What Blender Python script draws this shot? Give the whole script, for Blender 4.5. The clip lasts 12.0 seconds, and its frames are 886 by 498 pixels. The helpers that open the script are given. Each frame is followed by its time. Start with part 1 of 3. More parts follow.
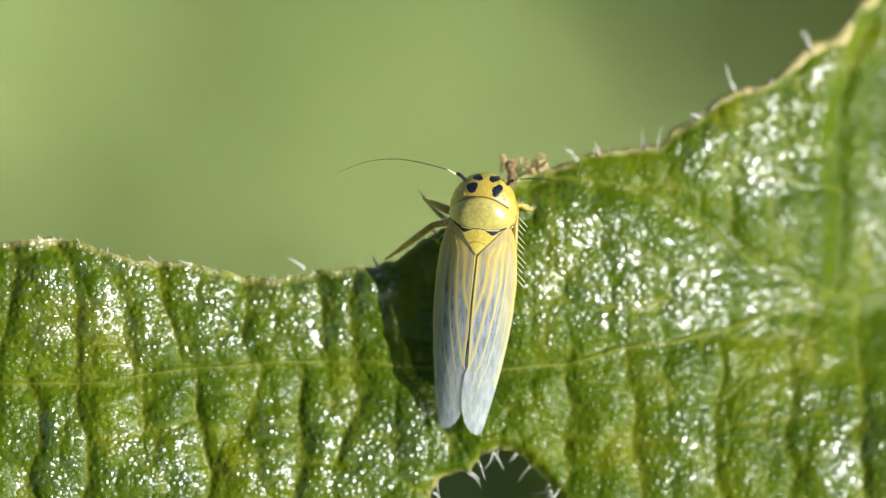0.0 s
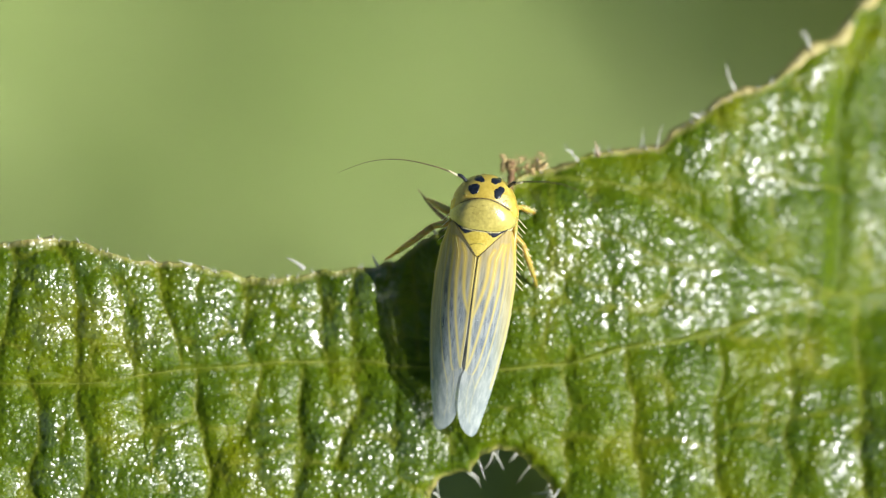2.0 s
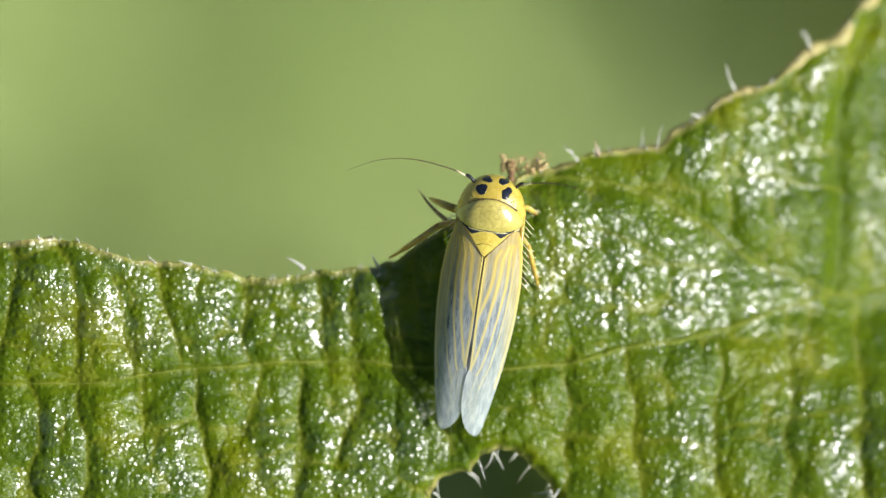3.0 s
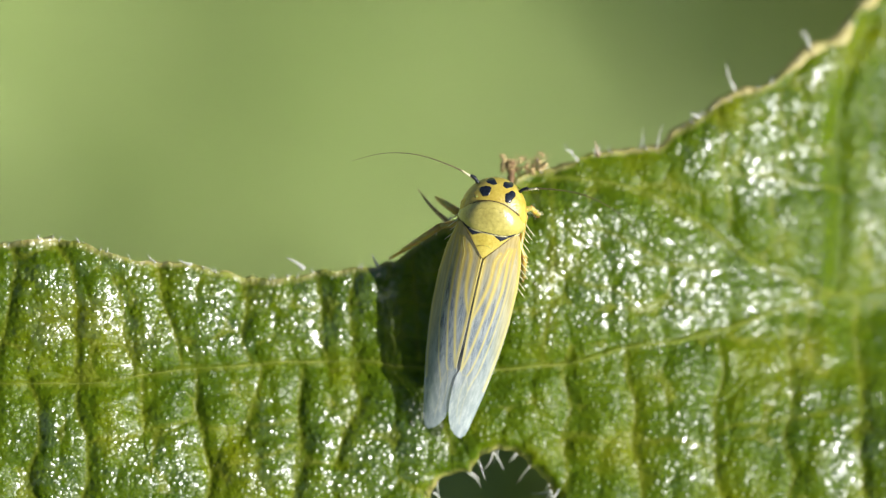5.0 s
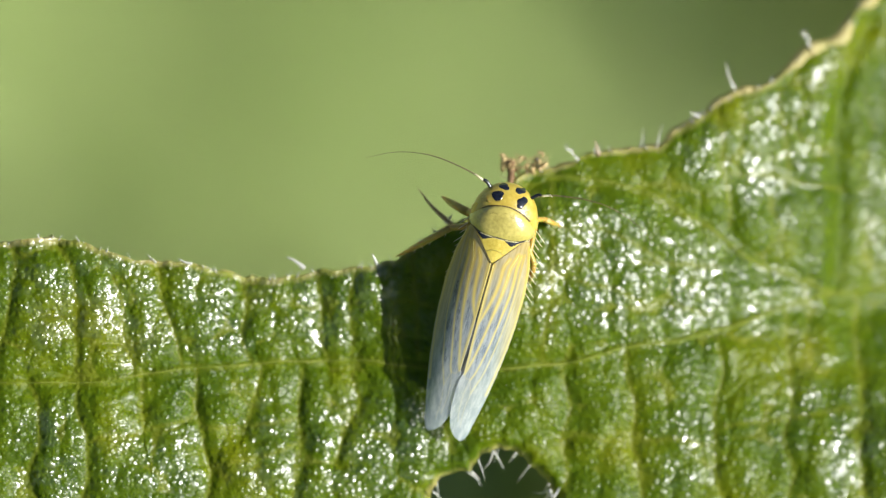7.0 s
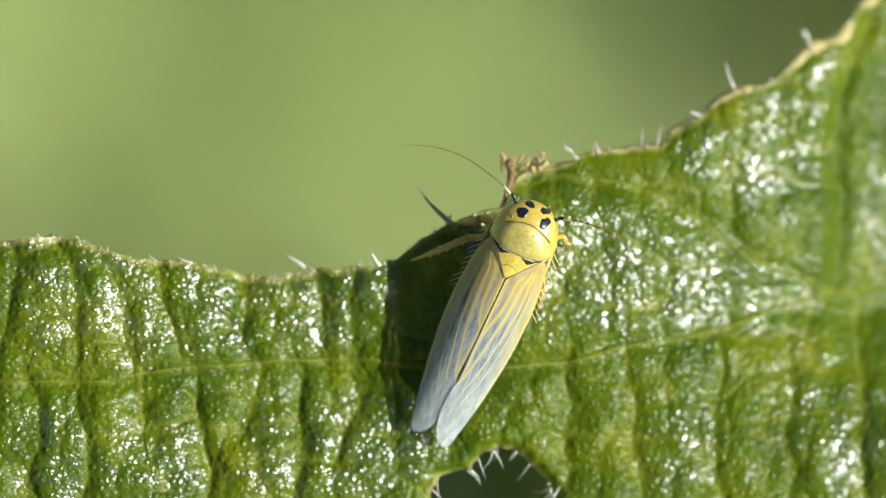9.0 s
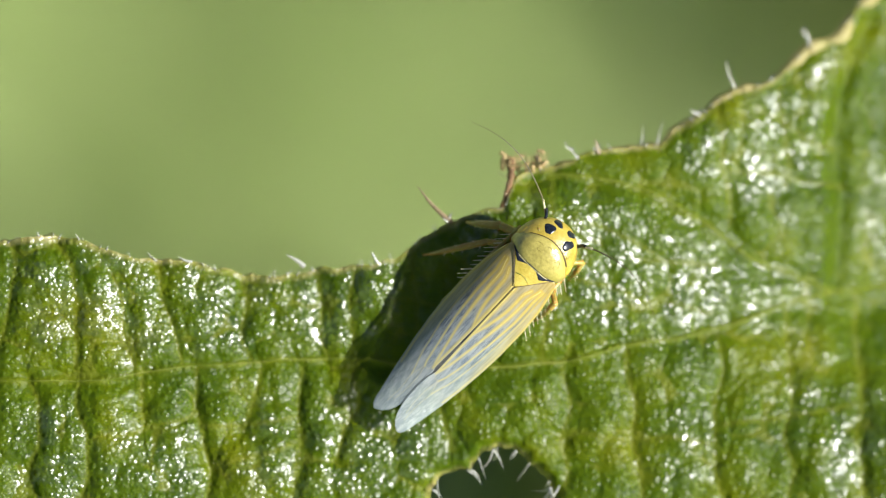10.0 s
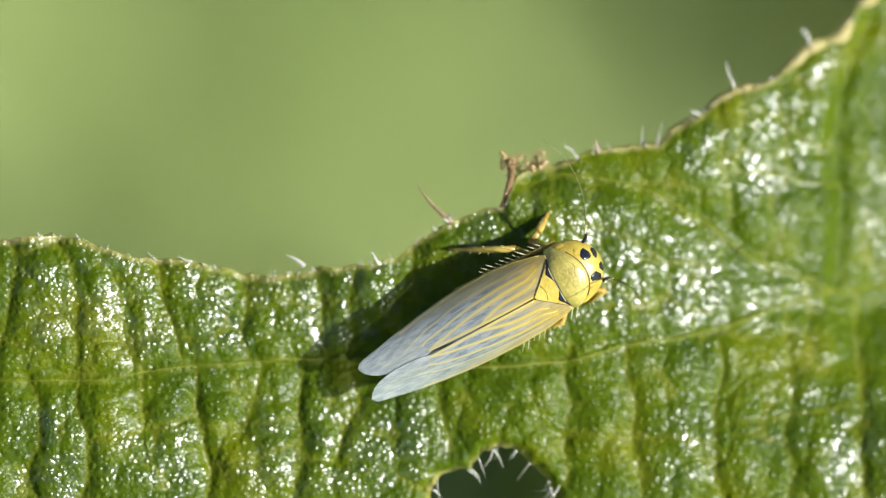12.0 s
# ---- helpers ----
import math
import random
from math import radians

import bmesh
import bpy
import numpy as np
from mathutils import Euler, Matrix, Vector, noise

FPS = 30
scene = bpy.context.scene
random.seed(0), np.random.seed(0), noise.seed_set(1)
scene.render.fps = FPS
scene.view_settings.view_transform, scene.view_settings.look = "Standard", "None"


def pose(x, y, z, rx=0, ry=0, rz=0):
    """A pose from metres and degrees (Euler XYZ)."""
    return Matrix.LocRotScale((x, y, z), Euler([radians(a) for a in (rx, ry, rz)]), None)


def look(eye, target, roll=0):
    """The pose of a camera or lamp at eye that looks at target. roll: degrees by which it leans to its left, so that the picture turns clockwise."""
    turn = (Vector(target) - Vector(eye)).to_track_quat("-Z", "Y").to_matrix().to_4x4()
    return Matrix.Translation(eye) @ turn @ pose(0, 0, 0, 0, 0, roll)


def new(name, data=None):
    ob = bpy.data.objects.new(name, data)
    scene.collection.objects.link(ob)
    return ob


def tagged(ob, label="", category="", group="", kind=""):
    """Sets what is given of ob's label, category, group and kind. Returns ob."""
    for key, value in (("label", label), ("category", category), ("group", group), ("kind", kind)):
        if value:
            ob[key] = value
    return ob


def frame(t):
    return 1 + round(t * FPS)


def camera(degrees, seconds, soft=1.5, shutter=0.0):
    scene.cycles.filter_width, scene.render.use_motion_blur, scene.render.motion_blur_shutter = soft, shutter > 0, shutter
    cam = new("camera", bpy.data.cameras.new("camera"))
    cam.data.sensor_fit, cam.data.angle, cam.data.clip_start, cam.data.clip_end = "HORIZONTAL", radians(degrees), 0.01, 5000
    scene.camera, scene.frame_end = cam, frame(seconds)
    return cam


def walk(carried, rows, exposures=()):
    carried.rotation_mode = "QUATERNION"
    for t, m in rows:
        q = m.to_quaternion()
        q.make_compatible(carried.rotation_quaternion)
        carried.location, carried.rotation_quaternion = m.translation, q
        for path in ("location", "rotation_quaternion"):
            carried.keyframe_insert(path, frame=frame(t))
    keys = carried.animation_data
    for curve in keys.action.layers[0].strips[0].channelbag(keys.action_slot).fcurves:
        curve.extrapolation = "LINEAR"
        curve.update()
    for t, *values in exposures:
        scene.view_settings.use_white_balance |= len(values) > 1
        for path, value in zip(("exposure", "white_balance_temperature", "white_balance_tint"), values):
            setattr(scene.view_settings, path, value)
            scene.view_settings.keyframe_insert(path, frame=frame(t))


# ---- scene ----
PX = 7.83e-6          # one unit of the plan: 7.83 micrometres; the leafhopper is 3.6 mm long
REACH = 0.120         # working distance of the macro lens
LEAF = pose(0, 0, 0, 30)      # the leaf's plane: tilted 30 degrees, seen square on from above

cam = camera(2 * math.degrees(math.atan(784 * PX / REACH)), 12.0, soft=1.15)
cam.data.dof.use_dof = True
cam.data.dof.focus_distance = REACH - 108 * PX
cam.data.dof.aperture_fstop = 60.0


def cam_at(dv):
    return LEAF @ Matrix.Translation((0, -dv * PX, REACH))


walk(cam, [(0, cam_at(0)), (6.6, cam_at(0)), (7.0, cam_at(1.2)), (9.0, cam_at(2.9)),
           (10.0, cam_at(4.4)), (11.0, cam_at(4.7)), (12.0, cam_at(4.9))])

# ---- light ----
sun_dir = (LEAF.to_3x3() @ Vector((0.78, -0.04, 0.62))).normalized()
sun_data = bpy.data.lights.new("sun", "SUN")
sun_data.energy, sun_data.angle, sun_data.color = 5.0, radians(0.53), (1.0, 0.985, 0.98)
sun = new("sun", sun_data)
sun.matrix_basis = look(sun_dir * 2.0, (0, 0, 0))
world = bpy.data.worlds.new("sky")
scene.world = world
world.use_nodes = True
wn = world.node_tree.nodes
sky = wn.new("ShaderNodeTexSky")
sky.sky_type, sky.sun_disc = "NISHITA", False
sky.sun_elevation = math.asin(sun_dir.z)
sky.sun_rotation = math.atan2(sun_dir.x, sun_dir.y)
wn["Background"].inputs[1].default_value = 0.046
world.node_tree.links.new(sky.outputs[0], wn["Background"].inputs[0])
scene.view_settings.exposure = 0.68


# ---- materials ----
def material(name, rough=0.5, **values):
    m = bpy.data.materials.new(name)
    m.use_nodes = True
    b = m.node_tree.nodes["Principled BSDF"]
    b.inputs["Roughness"].default_value = rough
    for key, value in values.items():
        b.inputs[key.replace("_", " ")].default_value = value
    return m, m.node_tree.nodes, m.node_tree.links, b


def rgb(c):
    return (c[0], c[1], c[2], 1.0)


def noise_node(n, l, scale, detail=3.0, rough=0.55, stretch=(1, 1, 1)):
    tc = n.new("ShaderNodeTexCoord")
    t = n.new("ShaderNodeTexNoise")
    t.inputs["Scale"].default_value = scale
    t.inputs["Detail"].default_value = detail
    t.inputs["Roughness"].default_value = rough
    mp = n.new("ShaderNodeMapping")
    mp.inputs["Scale"].default_value = stretch
    l.new(tc.outputs["Object"], mp.inputs["Vector"])
    l.new(mp.outputs["Vector"], t.inputs["Vector"])
    return t.outputs["Fac"]


def ramp(n, l, fac, stops):
    r = n.new("ShaderNodeValToRGB")
    e = r.color_ramp.elements
    while len(e) < len(stops):
        e.new(0.5)
    for el, (p, c) in zip(e, stops):
        el.position, el.color = p, rgb(c)
    l.new(fac, r.inputs["Fac"])
    return r.outputs["Color"]


def mixed(n, l, fac, a, b):
    m = n.new("ShaderNodeMix")
    m.data_type = "RGBA"
    for k, v in ((0, fac), (6, a), (7, b)):
        if hasattr(v, "links"):
            l.new(v, m.inputs[k])
        elif k == 0:
            m.inputs[k].default_value = v
        else:
            m.inputs[k].default_value = rgb(v)
    return m.outputs[2]


def bump(n, l, b, height, strength, dist):
    u = n.new("ShaderNodeBump")
    u.inputs["Strength"].default_value = strength
    u.inputs["Distance"].default_value = dist
    l.new(height, u.inputs["Height"])
    l.new(u.outputs["Normal"], b.inputs["Normal"])


def plain(name, dark, light, scale, rough=0.5, bump_px=0.0, **values):
    """A two-tone mottled material with fine relief."""
    m, n, l, b = material(name, rough, **values)
    f = noise_node(n, l, scale)
    c = ramp(n, l, f, [(0.32, dark), (0.68, light)])
    fine = ramp(n, l, noise_node(n, l, scale * 6), [(0.36, dark), (0.64, light)])
    l.new(mixed(n, l, 0.4, c, fine), b.inputs["Base Color"])
    if bump_px:
        bump(n, l, b, noise_node(n, l, scale * 4), 0.6, bump_px * PX)
    return m


def leaf_material(name):
    m, n, l, b = material(name, 0.5, Specular_IOR_Level=0.15, Coat_Roughness=0.28, Coat_IOR=2.15,
                          Subsurface_Weight=0.5, Subsurface_Scale=9 * PX)
    b.inputs["Subsurface Radius"].default_value = (1.0, 1.2, 0.3)
    at = n.new("ShaderNodeAttribute")
    at.attribute_name = "mark"
    sep = n.new("ShaderNodeSeparateColor")
    l.new(at.outputs["Color"], sep.inputs[0])
    coarse = noise_node(n, l, 900)
    fine = noise_node(n, l, 9000)
    c = ramp(n, l, coarse, [(0.30, (0.038, 0.079, 0.0004)), (0.50, (0.077, 0.125, 0.0004)), (0.74, (0.158, 0.181, 0.0006))])
    c2 = ramp(n, l, fine, [(0.38, (0.030, 0.062, 0.001)), (0.62, (0.145, 0.195, 0.002))])
    c = mixed(n, l, 0.18, c, c2)
    c = mixed(n, l, sep.outputs[0], c, (0.26, 0.26, 0.03))      # veins, paler
    rim = ramp(n, l, noise_node(n, l, 2500), [(0.35, (0.24, 0.26, 0.04)), (0.62, (0.40, 0.36, 0.14)), (0.80, (0.24, 0.16, 0.06))])
    c = mixed(n, l, sep.outputs[1], c, rim)                      # dry margin
    l.new(c, b.inputs["Base Color"])
    # a waxy film over fine papillae of uneven height, patched where glints shall shine
    tc = n.new("ShaderNodeTexCoord")
    height = None
    for size, share in ((14.0, 1.0), (7.5, 0.28)):
        vo = n.new("ShaderNodeTexVoronoi")
        vo.voronoi_dimensions = "2D"
        vo.inputs["Scale"].default_value = 1 / (size * PX)
        l.new(tc.outputs["Object"], vo.inputs["Vector"])
        dome = n.new("ShaderNodeMapRange")
        dome.interpolation_type = "SMOOTHSTEP"
        dome.inputs["From Min"].default_value, dome.inputs["From Max"].default_value = 0.56, 0.0
        l.new(vo.outputs["Distance"], dome.inputs["Value"])
        tone = n.new("ShaderNodeSeparateColor")
        l.new(vo.outputs["Color"], tone.inputs[0])
        tall = n.new("ShaderNodeMapRange")
        tall.inputs["To Min"].default_value, tall.inputs["To Max"].default_value = 0.4 * share, share
        l.new(tone.outputs[0], tall.inputs["Value"])
        scaled = n.new("ShaderNodeMath")
        scaled.operation = "MULTIPLY"
        l.new(dome.outputs[0], scaled.inputs[0])
        l.new(tall.outputs[0], scaled.inputs[1])
        if height is None:
            height = scaled.outputs[0]
            uneven = n.new("ShaderNodeMapRange")                 # some papillae get a stronger coat than others
            uneven.inputs["To Min"].default_value, uneven.inputs["To Max"].default_value = 0.3, 1.0
            l.new(tone.outputs[1], uneven.inputs["Value"])
        else:
            total = n.new("ShaderNodeMath")
            l.new(height, total.inputs[0])
            l.new(scaled.outputs[0], total.inputs[1])
            height = total.outputs[0]
    for socket, deep in (("Coat Normal", 3.3), ("Normal", 1.9)):
        u = n.new("ShaderNodeBump")
        u.inputs["Strength"].default_value = 1.0
        u.inputs["Distance"].default_value = deep * PX
        l.new(height, u.inputs["Height"])
        l.new(u.outputs["Normal"], b.inputs[socket])
    grain = ramp(n, l, noise_node(n, l, 1 / (34 * PX), 4, 0.6), [(0.40, (0.0,) * 3), (0.60, (1.0,) * 3)])
    glint = n.new("ShaderNodeAttribute")
    glint.attribute_name = "glint"
    film = n.new("ShaderNodeMath")
    film.operation = "MULTIPLY_ADD"
    film.inputs[2].default_value = 0.05
    l.new(grain, film.inputs[0])
    l.new(glint.outputs["Fac"], film.inputs[1])
    film = film.outputs[0]
    dull = n.new("ShaderNodeMath")
    dull.operation = "MULTIPLY_ADD"
    dull.use_clamp = True
    dull.inputs[1].default_value, dull.inputs[2].default_value = -2.0, 1.0
    most = n.new("ShaderNodeMath")
    most.operation = "MAXIMUM"
    l.new(sep.outputs[0], most.inputs[0])
    l.new(sep.outputs[2], most.inputs[1])                        # strips where the coat is lowered to take glints away
    l.new(most.outputs[0], dull.inputs[0])
    both = n.new("ShaderNodeMath")
    both.operation = "MULTIPLY"
    l.new(film, both.inputs[0])
    l.new(dull.outputs[0], both.inputs[1])
    each = n.new("ShaderNodeMath")
    each.operation, each.use_clamp = "MULTIPLY", True
    l.new(both.outputs[0], each.inputs[0])
    l.new(uneven.outputs[0], each.inputs[1])
    l.new(each.outputs[0], b.inputs["Coat Weight"])
    tr = n.new("ShaderNodeBsdfTranslucent")
    tr.inputs["Color"].default_value = (0.25, 0.38, 0.01, 1)
    mx = n.new("ShaderNodeMixShader")
    mx.inputs[0].default_value = 0.2
    l.new(b.outputs[0], mx.inputs[1])
    l.new(tr.outputs[0], mx.inputs[2])
    l.new(mx.outputs[0], n["Material Output"].inputs["Surface"])
    return m


def wing_material():
    """A milky, half-clear membrane with a blue-grey cast, yellow along its veins and at its base."""
    m, n, l, b = material("wing membrane", 0.5, Specular_IOR_Level=0.35)
    tc = n.new("ShaderNodeTexCoord")
    sep = n.new("ShaderNodeSeparateXYZ")
    l.new(tc.outputs["Object"], sep.inputs[0])
    mr = n.new("ShaderNodeMapRange")
    mr.inputs["From Min"].default_value = 40 * PX
    mr.inputs["From Max"].default_value = -300 * PX
    l.new(sep.outputs["Y"], mr.inputs["Value"])
    c = ramp(n, l, mr.outputs[0], [(0.0, (0.36, 0.29, 0.07)), (0.20, (0.26, 0.255, 0.19)), (0.58, (0.27, 0.325, 0.36)), (0.80, (0.54, 0.59, 0.56)), (1.0, (0.64, 0.72, 0.72))])
    g = ramp(n, l, noise_node(n, l, 22000, 4, 0.7, (1, 0.10, 1)), [(0.40, (0.10, 0.145, 0.20)), (0.62, (0.56, 0.60, 0.58))])
    c = mixed(n, l, 0.5, c, g)
    at = n.new("ShaderNodeAttribute")
    at.attribute_name = "vein"
    gold = ramp(n, l, mr.outputs[0], [(0.0, (0.47, 0.33, 0.045)), (0.35, (0.52, 0.42, 0.11)), (0.8, (0.50, 0.45, 0.20))])
    l.new(mixed(n, l, at.outputs["Fac"], c, gold), b.inputs["Base Color"])
    bump(n, l, b, noise_node(n, l, 26000), 0.5, 1.2 * PX)
    tp = n.new("ShaderNodeBsdfTransparent")
    mx = n.new("ShaderNodeMixShader")
    op = n.new("ShaderNodeMapRange")
    op.inputs["To Min"].default_value, op.inputs["To Max"].default_value = 0.50, 0.85
    l.new(at.outputs["Fac"], op.inputs["Value"])
    l.new(op.outputs[0], mx.inputs[0])
    l.new(tp.outputs[0], mx.inputs[1])
    l.new(b.outputs[0], mx.inputs[2])
    l.new(mx.outputs[0], n["Material Output"].inputs["Surface"])
    return m


M_leaf = leaf_material("leaf")
M_margin = plain("leaf margin", (0.23, 0.22, 0.045), (0.42, 0.35, 0.14), 3600, 0.55, 7)
M_crumb = plain("dry crumbs", (0.40, 0.27, 0.10), (0.64, 0.51, 0.24), 6000, 0.6, 5)
M_vein = plain("leaf vein", (0.085, 0.135, 0.004), (0.19, 0.21, 0.035), 1500, 0.6, 2, Specular_IOR_Level=0.15)
M_dry = plain("dry leaf tip", (0.06, 0.03, 0.01), (0.28, 0.16, 0.06), 5000, 0.7, 3)
M_hair = plain("leaf hair", (0.50, 0.50, 0.42), (0.70, 0.70, 0.64), 9000, 0.25, Transmission_Weight=0.35)
M_hair_dark = plain("dark leaf hair", (0.12, 0.08, 0.04), (0.46, 0.35, 0.20), 6000, 0.4)
M_stem = plain("stem", (0.08, 0.12, 0.02), (0.16, 0.20, 0.05), 400, 0.5)
M_under = plain("leaf under the hole", (0.26, 0.32, 0.14), (0.40, 0.46, 0.24), 700, 0.5)
M_head = plain("head yellow", (0.36, 0.25, 0.022), (0.56, 0.44, 0.08), 9000, 0.30, 1.8, Specular_IOR_Level=0.75)
M_eye = plain("eye", (0.58, 0.40, 0.05), (0.68, 0.50, 0.09), 20000, 0.22)
M_pron = plain("pronotum", (0.31, 0.265, 0.06), (0.55, 0.47, 0.12), 4200, 0.30, 2.0, Specular_IOR_Level=0.8)
M_line = plain("dark seam", (0.05, 0.035, 0.015), (0.12, 0.08, 0.03), 9000, 0.5)
M_rim = plain("pale rim", (0.50, 0.45, 0.20), (0.66, 0.60, 0.34), 9000, 0.4)
M_fold = plain("olive fold", (0.27, 0.225, 0.05), (0.42, 0.355, 0.085), 5000, 0.5)
M_scut = plain("scutellum", (0.42, 0.31, 0.03), (0.60, 0.49, 0.10), 7000, 0.4, 1.2)
M_black = plain("black spot", (0.006, 0.008, 0.013), (0.014, 0.019, 0.030), 16000, 0.22)
M_mark = plain("black mark", (0.008, 0.010, 0.016), (0.022, 0.028, 0.045), 16000, 0.6, Specular_IOR_Level=0.2)
M_wing = wing_material()
M_wvein = plain("wing vein", (0.47, 0.41, 0.13), (0.60, 0.52, 0.21), 9000, 0.45)
M_abdomen = plain("abdomen", (0.20, 0.22, 0.27), (0.36, 0.36, 0.32), 5000, 0.45)
M_thorax = plain("thorax", (0.28, 0.20, 0.05), (0.45, 0.36, 0.10), 7000, 0.5)
M_leg = plain("leg", (0.33, 0.235, 0.035), (0.48, 0.38, 0.085), 6000, 0.35, Subsurface_Weight=0.55, Subsurface_Scale=16 * PX)
M_spine = plain("spine", (0.62, 0.55, 0.30), (0.78, 0.72, 0.50), 9000, 0.35)
M_ant = plain("antenna", (0.06, 0.05, 0.02), (0.22, 0.18, 0.07), 9000, 0.4)


def ground_material():
    m, n, l, b = material("meadow ground", 0.85)
    c = ramp(n, l, noise_node(n, l, 14, 2), [(0.3, (0.31, 0.39, 0.13)), (0.7, (0.45, 0.53, 0.19))])
    f = ramp(n, l, noise_node(n, l, 260, 3), [(0.3, (0.31, 0.36, 0.13)), (0.7, (0.49, 0.56, 0.20))])
    l.new(mixed(n, l, 0.4, c, f), b.inputs["Base Color"])
    bump(n, l, b, noise_node(n, l, 400), 0.6, 0.004)
    return m


def grass_material(name, a, c2):
    m, n, l, b = material(name, 0.5)
    g = n.new("ShaderNodeNewGeometry")
    l.new(ramp(n, l, g.outputs["Random Per Island"], [(0.1, a), (0.9, c2)]), b.inputs["Base Color"])
    return m


M_ground = ground_material()
M_grass = grass_material("grass", (0.37, 0.49, 0.16), (0.52, 0.63, 0.24))
M_weed = grass_material("weed leaves", (0.12, 0.16, 0.02), (0.20, 0.24, 0.05))


# ---- mesh helpers ----
def part(name, verts, faces, mat, parent=None, label="", smooth=True):
    me = bpy.data.meshes.new(name)
    me.from_pydata([tuple(v) for v in verts], [], [tuple(f) for f in faces])
    me.materials.append(mat)
    if smooth:
        me.polygons.foreach_set("use_smooth", [True] * len(me.polygons))
    me.update()
    ob = new(name, me)
    ob.parent = parent
    return tagged(ob, label) if label else ob


def tube(points, radii, sides=8):
    """A closed tapered tube along points, given in units of the plan; metres come out."""
    pts = [Vector(p) for p in points]
    verts, faces = [], []
    side = None
    for i, p in enumerate(pts):
        d = (pts[min(i + 1, len(pts) - 1)] - pts[max(i - 1, 0)]).normalized()
        if side is None:
            side = d.cross(Vector((0.13, 0.21, 0.97))).normalized()
        side = (side - d * side.dot(d)).normalized()
        other = d.cross(side)
        for k in range(sides):
            a = 2 * math.pi * k / sides
            verts.append((p + (side * math.cos(a) + other * math.sin(a)) * radii[i]) * PX)
    n = len(pts)
    for i in range(n - 1):
        for k in range(sides):
            k2 = (k + 1) % sides
            faces.append((i * sides + k, i * sides + k2, (i + 1) * sides + k2, (i + 1) * sides + k))
    faces.append(tuple(range(sides))[::-1])
    faces.append(tuple((n - 1) * sides + k for k in range(sides)))
    return verts, faces


def shell(fn, nu, nv, thick):
    """A closed sheet: fn(s, t) gives its upper face for s, t in 0..1, thick units deep."""
    top = [[Vector(fn(i / nu, j / nv)) for i in range(nu + 1)] for j in range(nv + 1)]
    verts = [p * PX for row in top for p in row]
    verts += [(p - Vector((0, 0, thick))) * PX for row in top for p in row]
    w, n = nu + 1, (nu + 1) * (nv + 1)
    faces = []
    for j in range(nv):
        for i in range(nu):
            q = (j * w + i, j * w + i + 1, (j + 1) * w + i + 1, (j + 1) * w + i)
            faces += [q, tuple(n + k for k in q[::-1])]
    rim = [i for i in range(w)] + [j * w + nu for j in range(1, nv + 1)]
    rim += [nv * w + i for i in range(nu - 1, -1, -1)] + [j * w for j in range(nv - 1, 0, -1)]
    for a, b in zip(rim, rim[1:] + rim[:1]):
        faces.append((b, a, n + a, n + b))
    return verts, faces


def curve_through(points, steps):
    """A smooth line through the points (Catmull-Rom)."""
    p = [Vector(q) for q in points]
    p = [p[0] * 2 - p[1]] + p + [p[-1] * 2 - p[-2]]
    out = []
    for i in range(1, len(p) - 2):
        for k in range(steps):
            t = k / steps
            a, b, c, d = p[i - 1], p[i], p[i + 1], p[i + 2]
            out.append(0.5 * (2 * b + (c - a) * t + (2 * a - 5 * b + 4 * c - d) * t * t + (3 * b - a - 3 * c + d) * t ** 3))
    return out + [p[-2]]


# ---- smooth noise on arrays ----
def hash2(i, j, seed):
    v = np.sin(i * 127.1 + j * 311.7 + seed * 74.7) * 43758.5453
    return v - np.floor(v)


def value_noise(x, y, seed):
    i, j = np.floor(x), np.floor(y)
    u, v = x - i, y - j
    u, v = u * u * (3 - 2 * u), v * v * (3 - 2 * v)
    a, b = hash2(i, j, seed), hash2(i + 1, j, seed)
    c, d = hash2(i, j + 1, seed), hash2(i + 1, j + 1, seed)
    return (a * (1 - u) + b * u) * (1 - v) + (c * (1 - u) + d * u) * v


def pebbles(x, y, seed):
    """Rounded grains: 1 at a grain's crown, 0 in the joints."""
    i, j = np.floor(x), np.floor(y)
    best = np.full(np.shape(x), 9.0)
    for a in (-1, 0, 1):
        for b in (-1, 0, 1):
            gx = i + a + 0.15 + 0.7 * hash2(i + a, j + b, seed)
            gy = j + b + 0.15 + 0.7 * hash2(i + a, j + b, seed + 3)
            best = np.minimum(best, (gx - x) ** 2 + (gy - y) ** 2)
    return np.clip(1 - best / 0.5, 0, 1)


# ---- the leaf: plan in units, x to the right, y down, as seen from the lens ----
EDGE = ((-900, 560), (-600, 440), (-250, 415), (0, 432), (75, 421), (155, 430), (235, 461), (340, 467),
        (430, 493), (500, 492), (560, 481), (660, 471), (700, 459), (735, 434), (790, 400), (840, 379), (893, 371))
EDGE_R = ((915, 318), (940, 305), (985, 298), (1045, 272), (1180, 256), (1200, 231), (1300, 166), (1375, 143),
          (1440, 86), (1500, 62), (1525, 14), (1568, -16), (1800, -260), (2100, -330), (2400, -120), (2700, 420))
edge_x, edge_y = np.array(EDGE + EDGE_R, dtype=float).T


def top_edge(x):
    wob = 5 * (value_noise(x / 22, x * 0 + 3, 1) - 0.5) + 3.5 * (value_noise(x / 9, x * 0 + 8, 2) - 0.5)
    return np.interp(x, edge_x, edge_y) + wob


def length_at(x):
    f = np.where(x < -50, 1 - ((x + 50) / 850) ** 2, np.where(x > 1650, 1 - ((x - 1650) / 1050) ** 2, 1.0))
    return 1700 * np.sqrt(np.clip(f, 0.0004, 1))


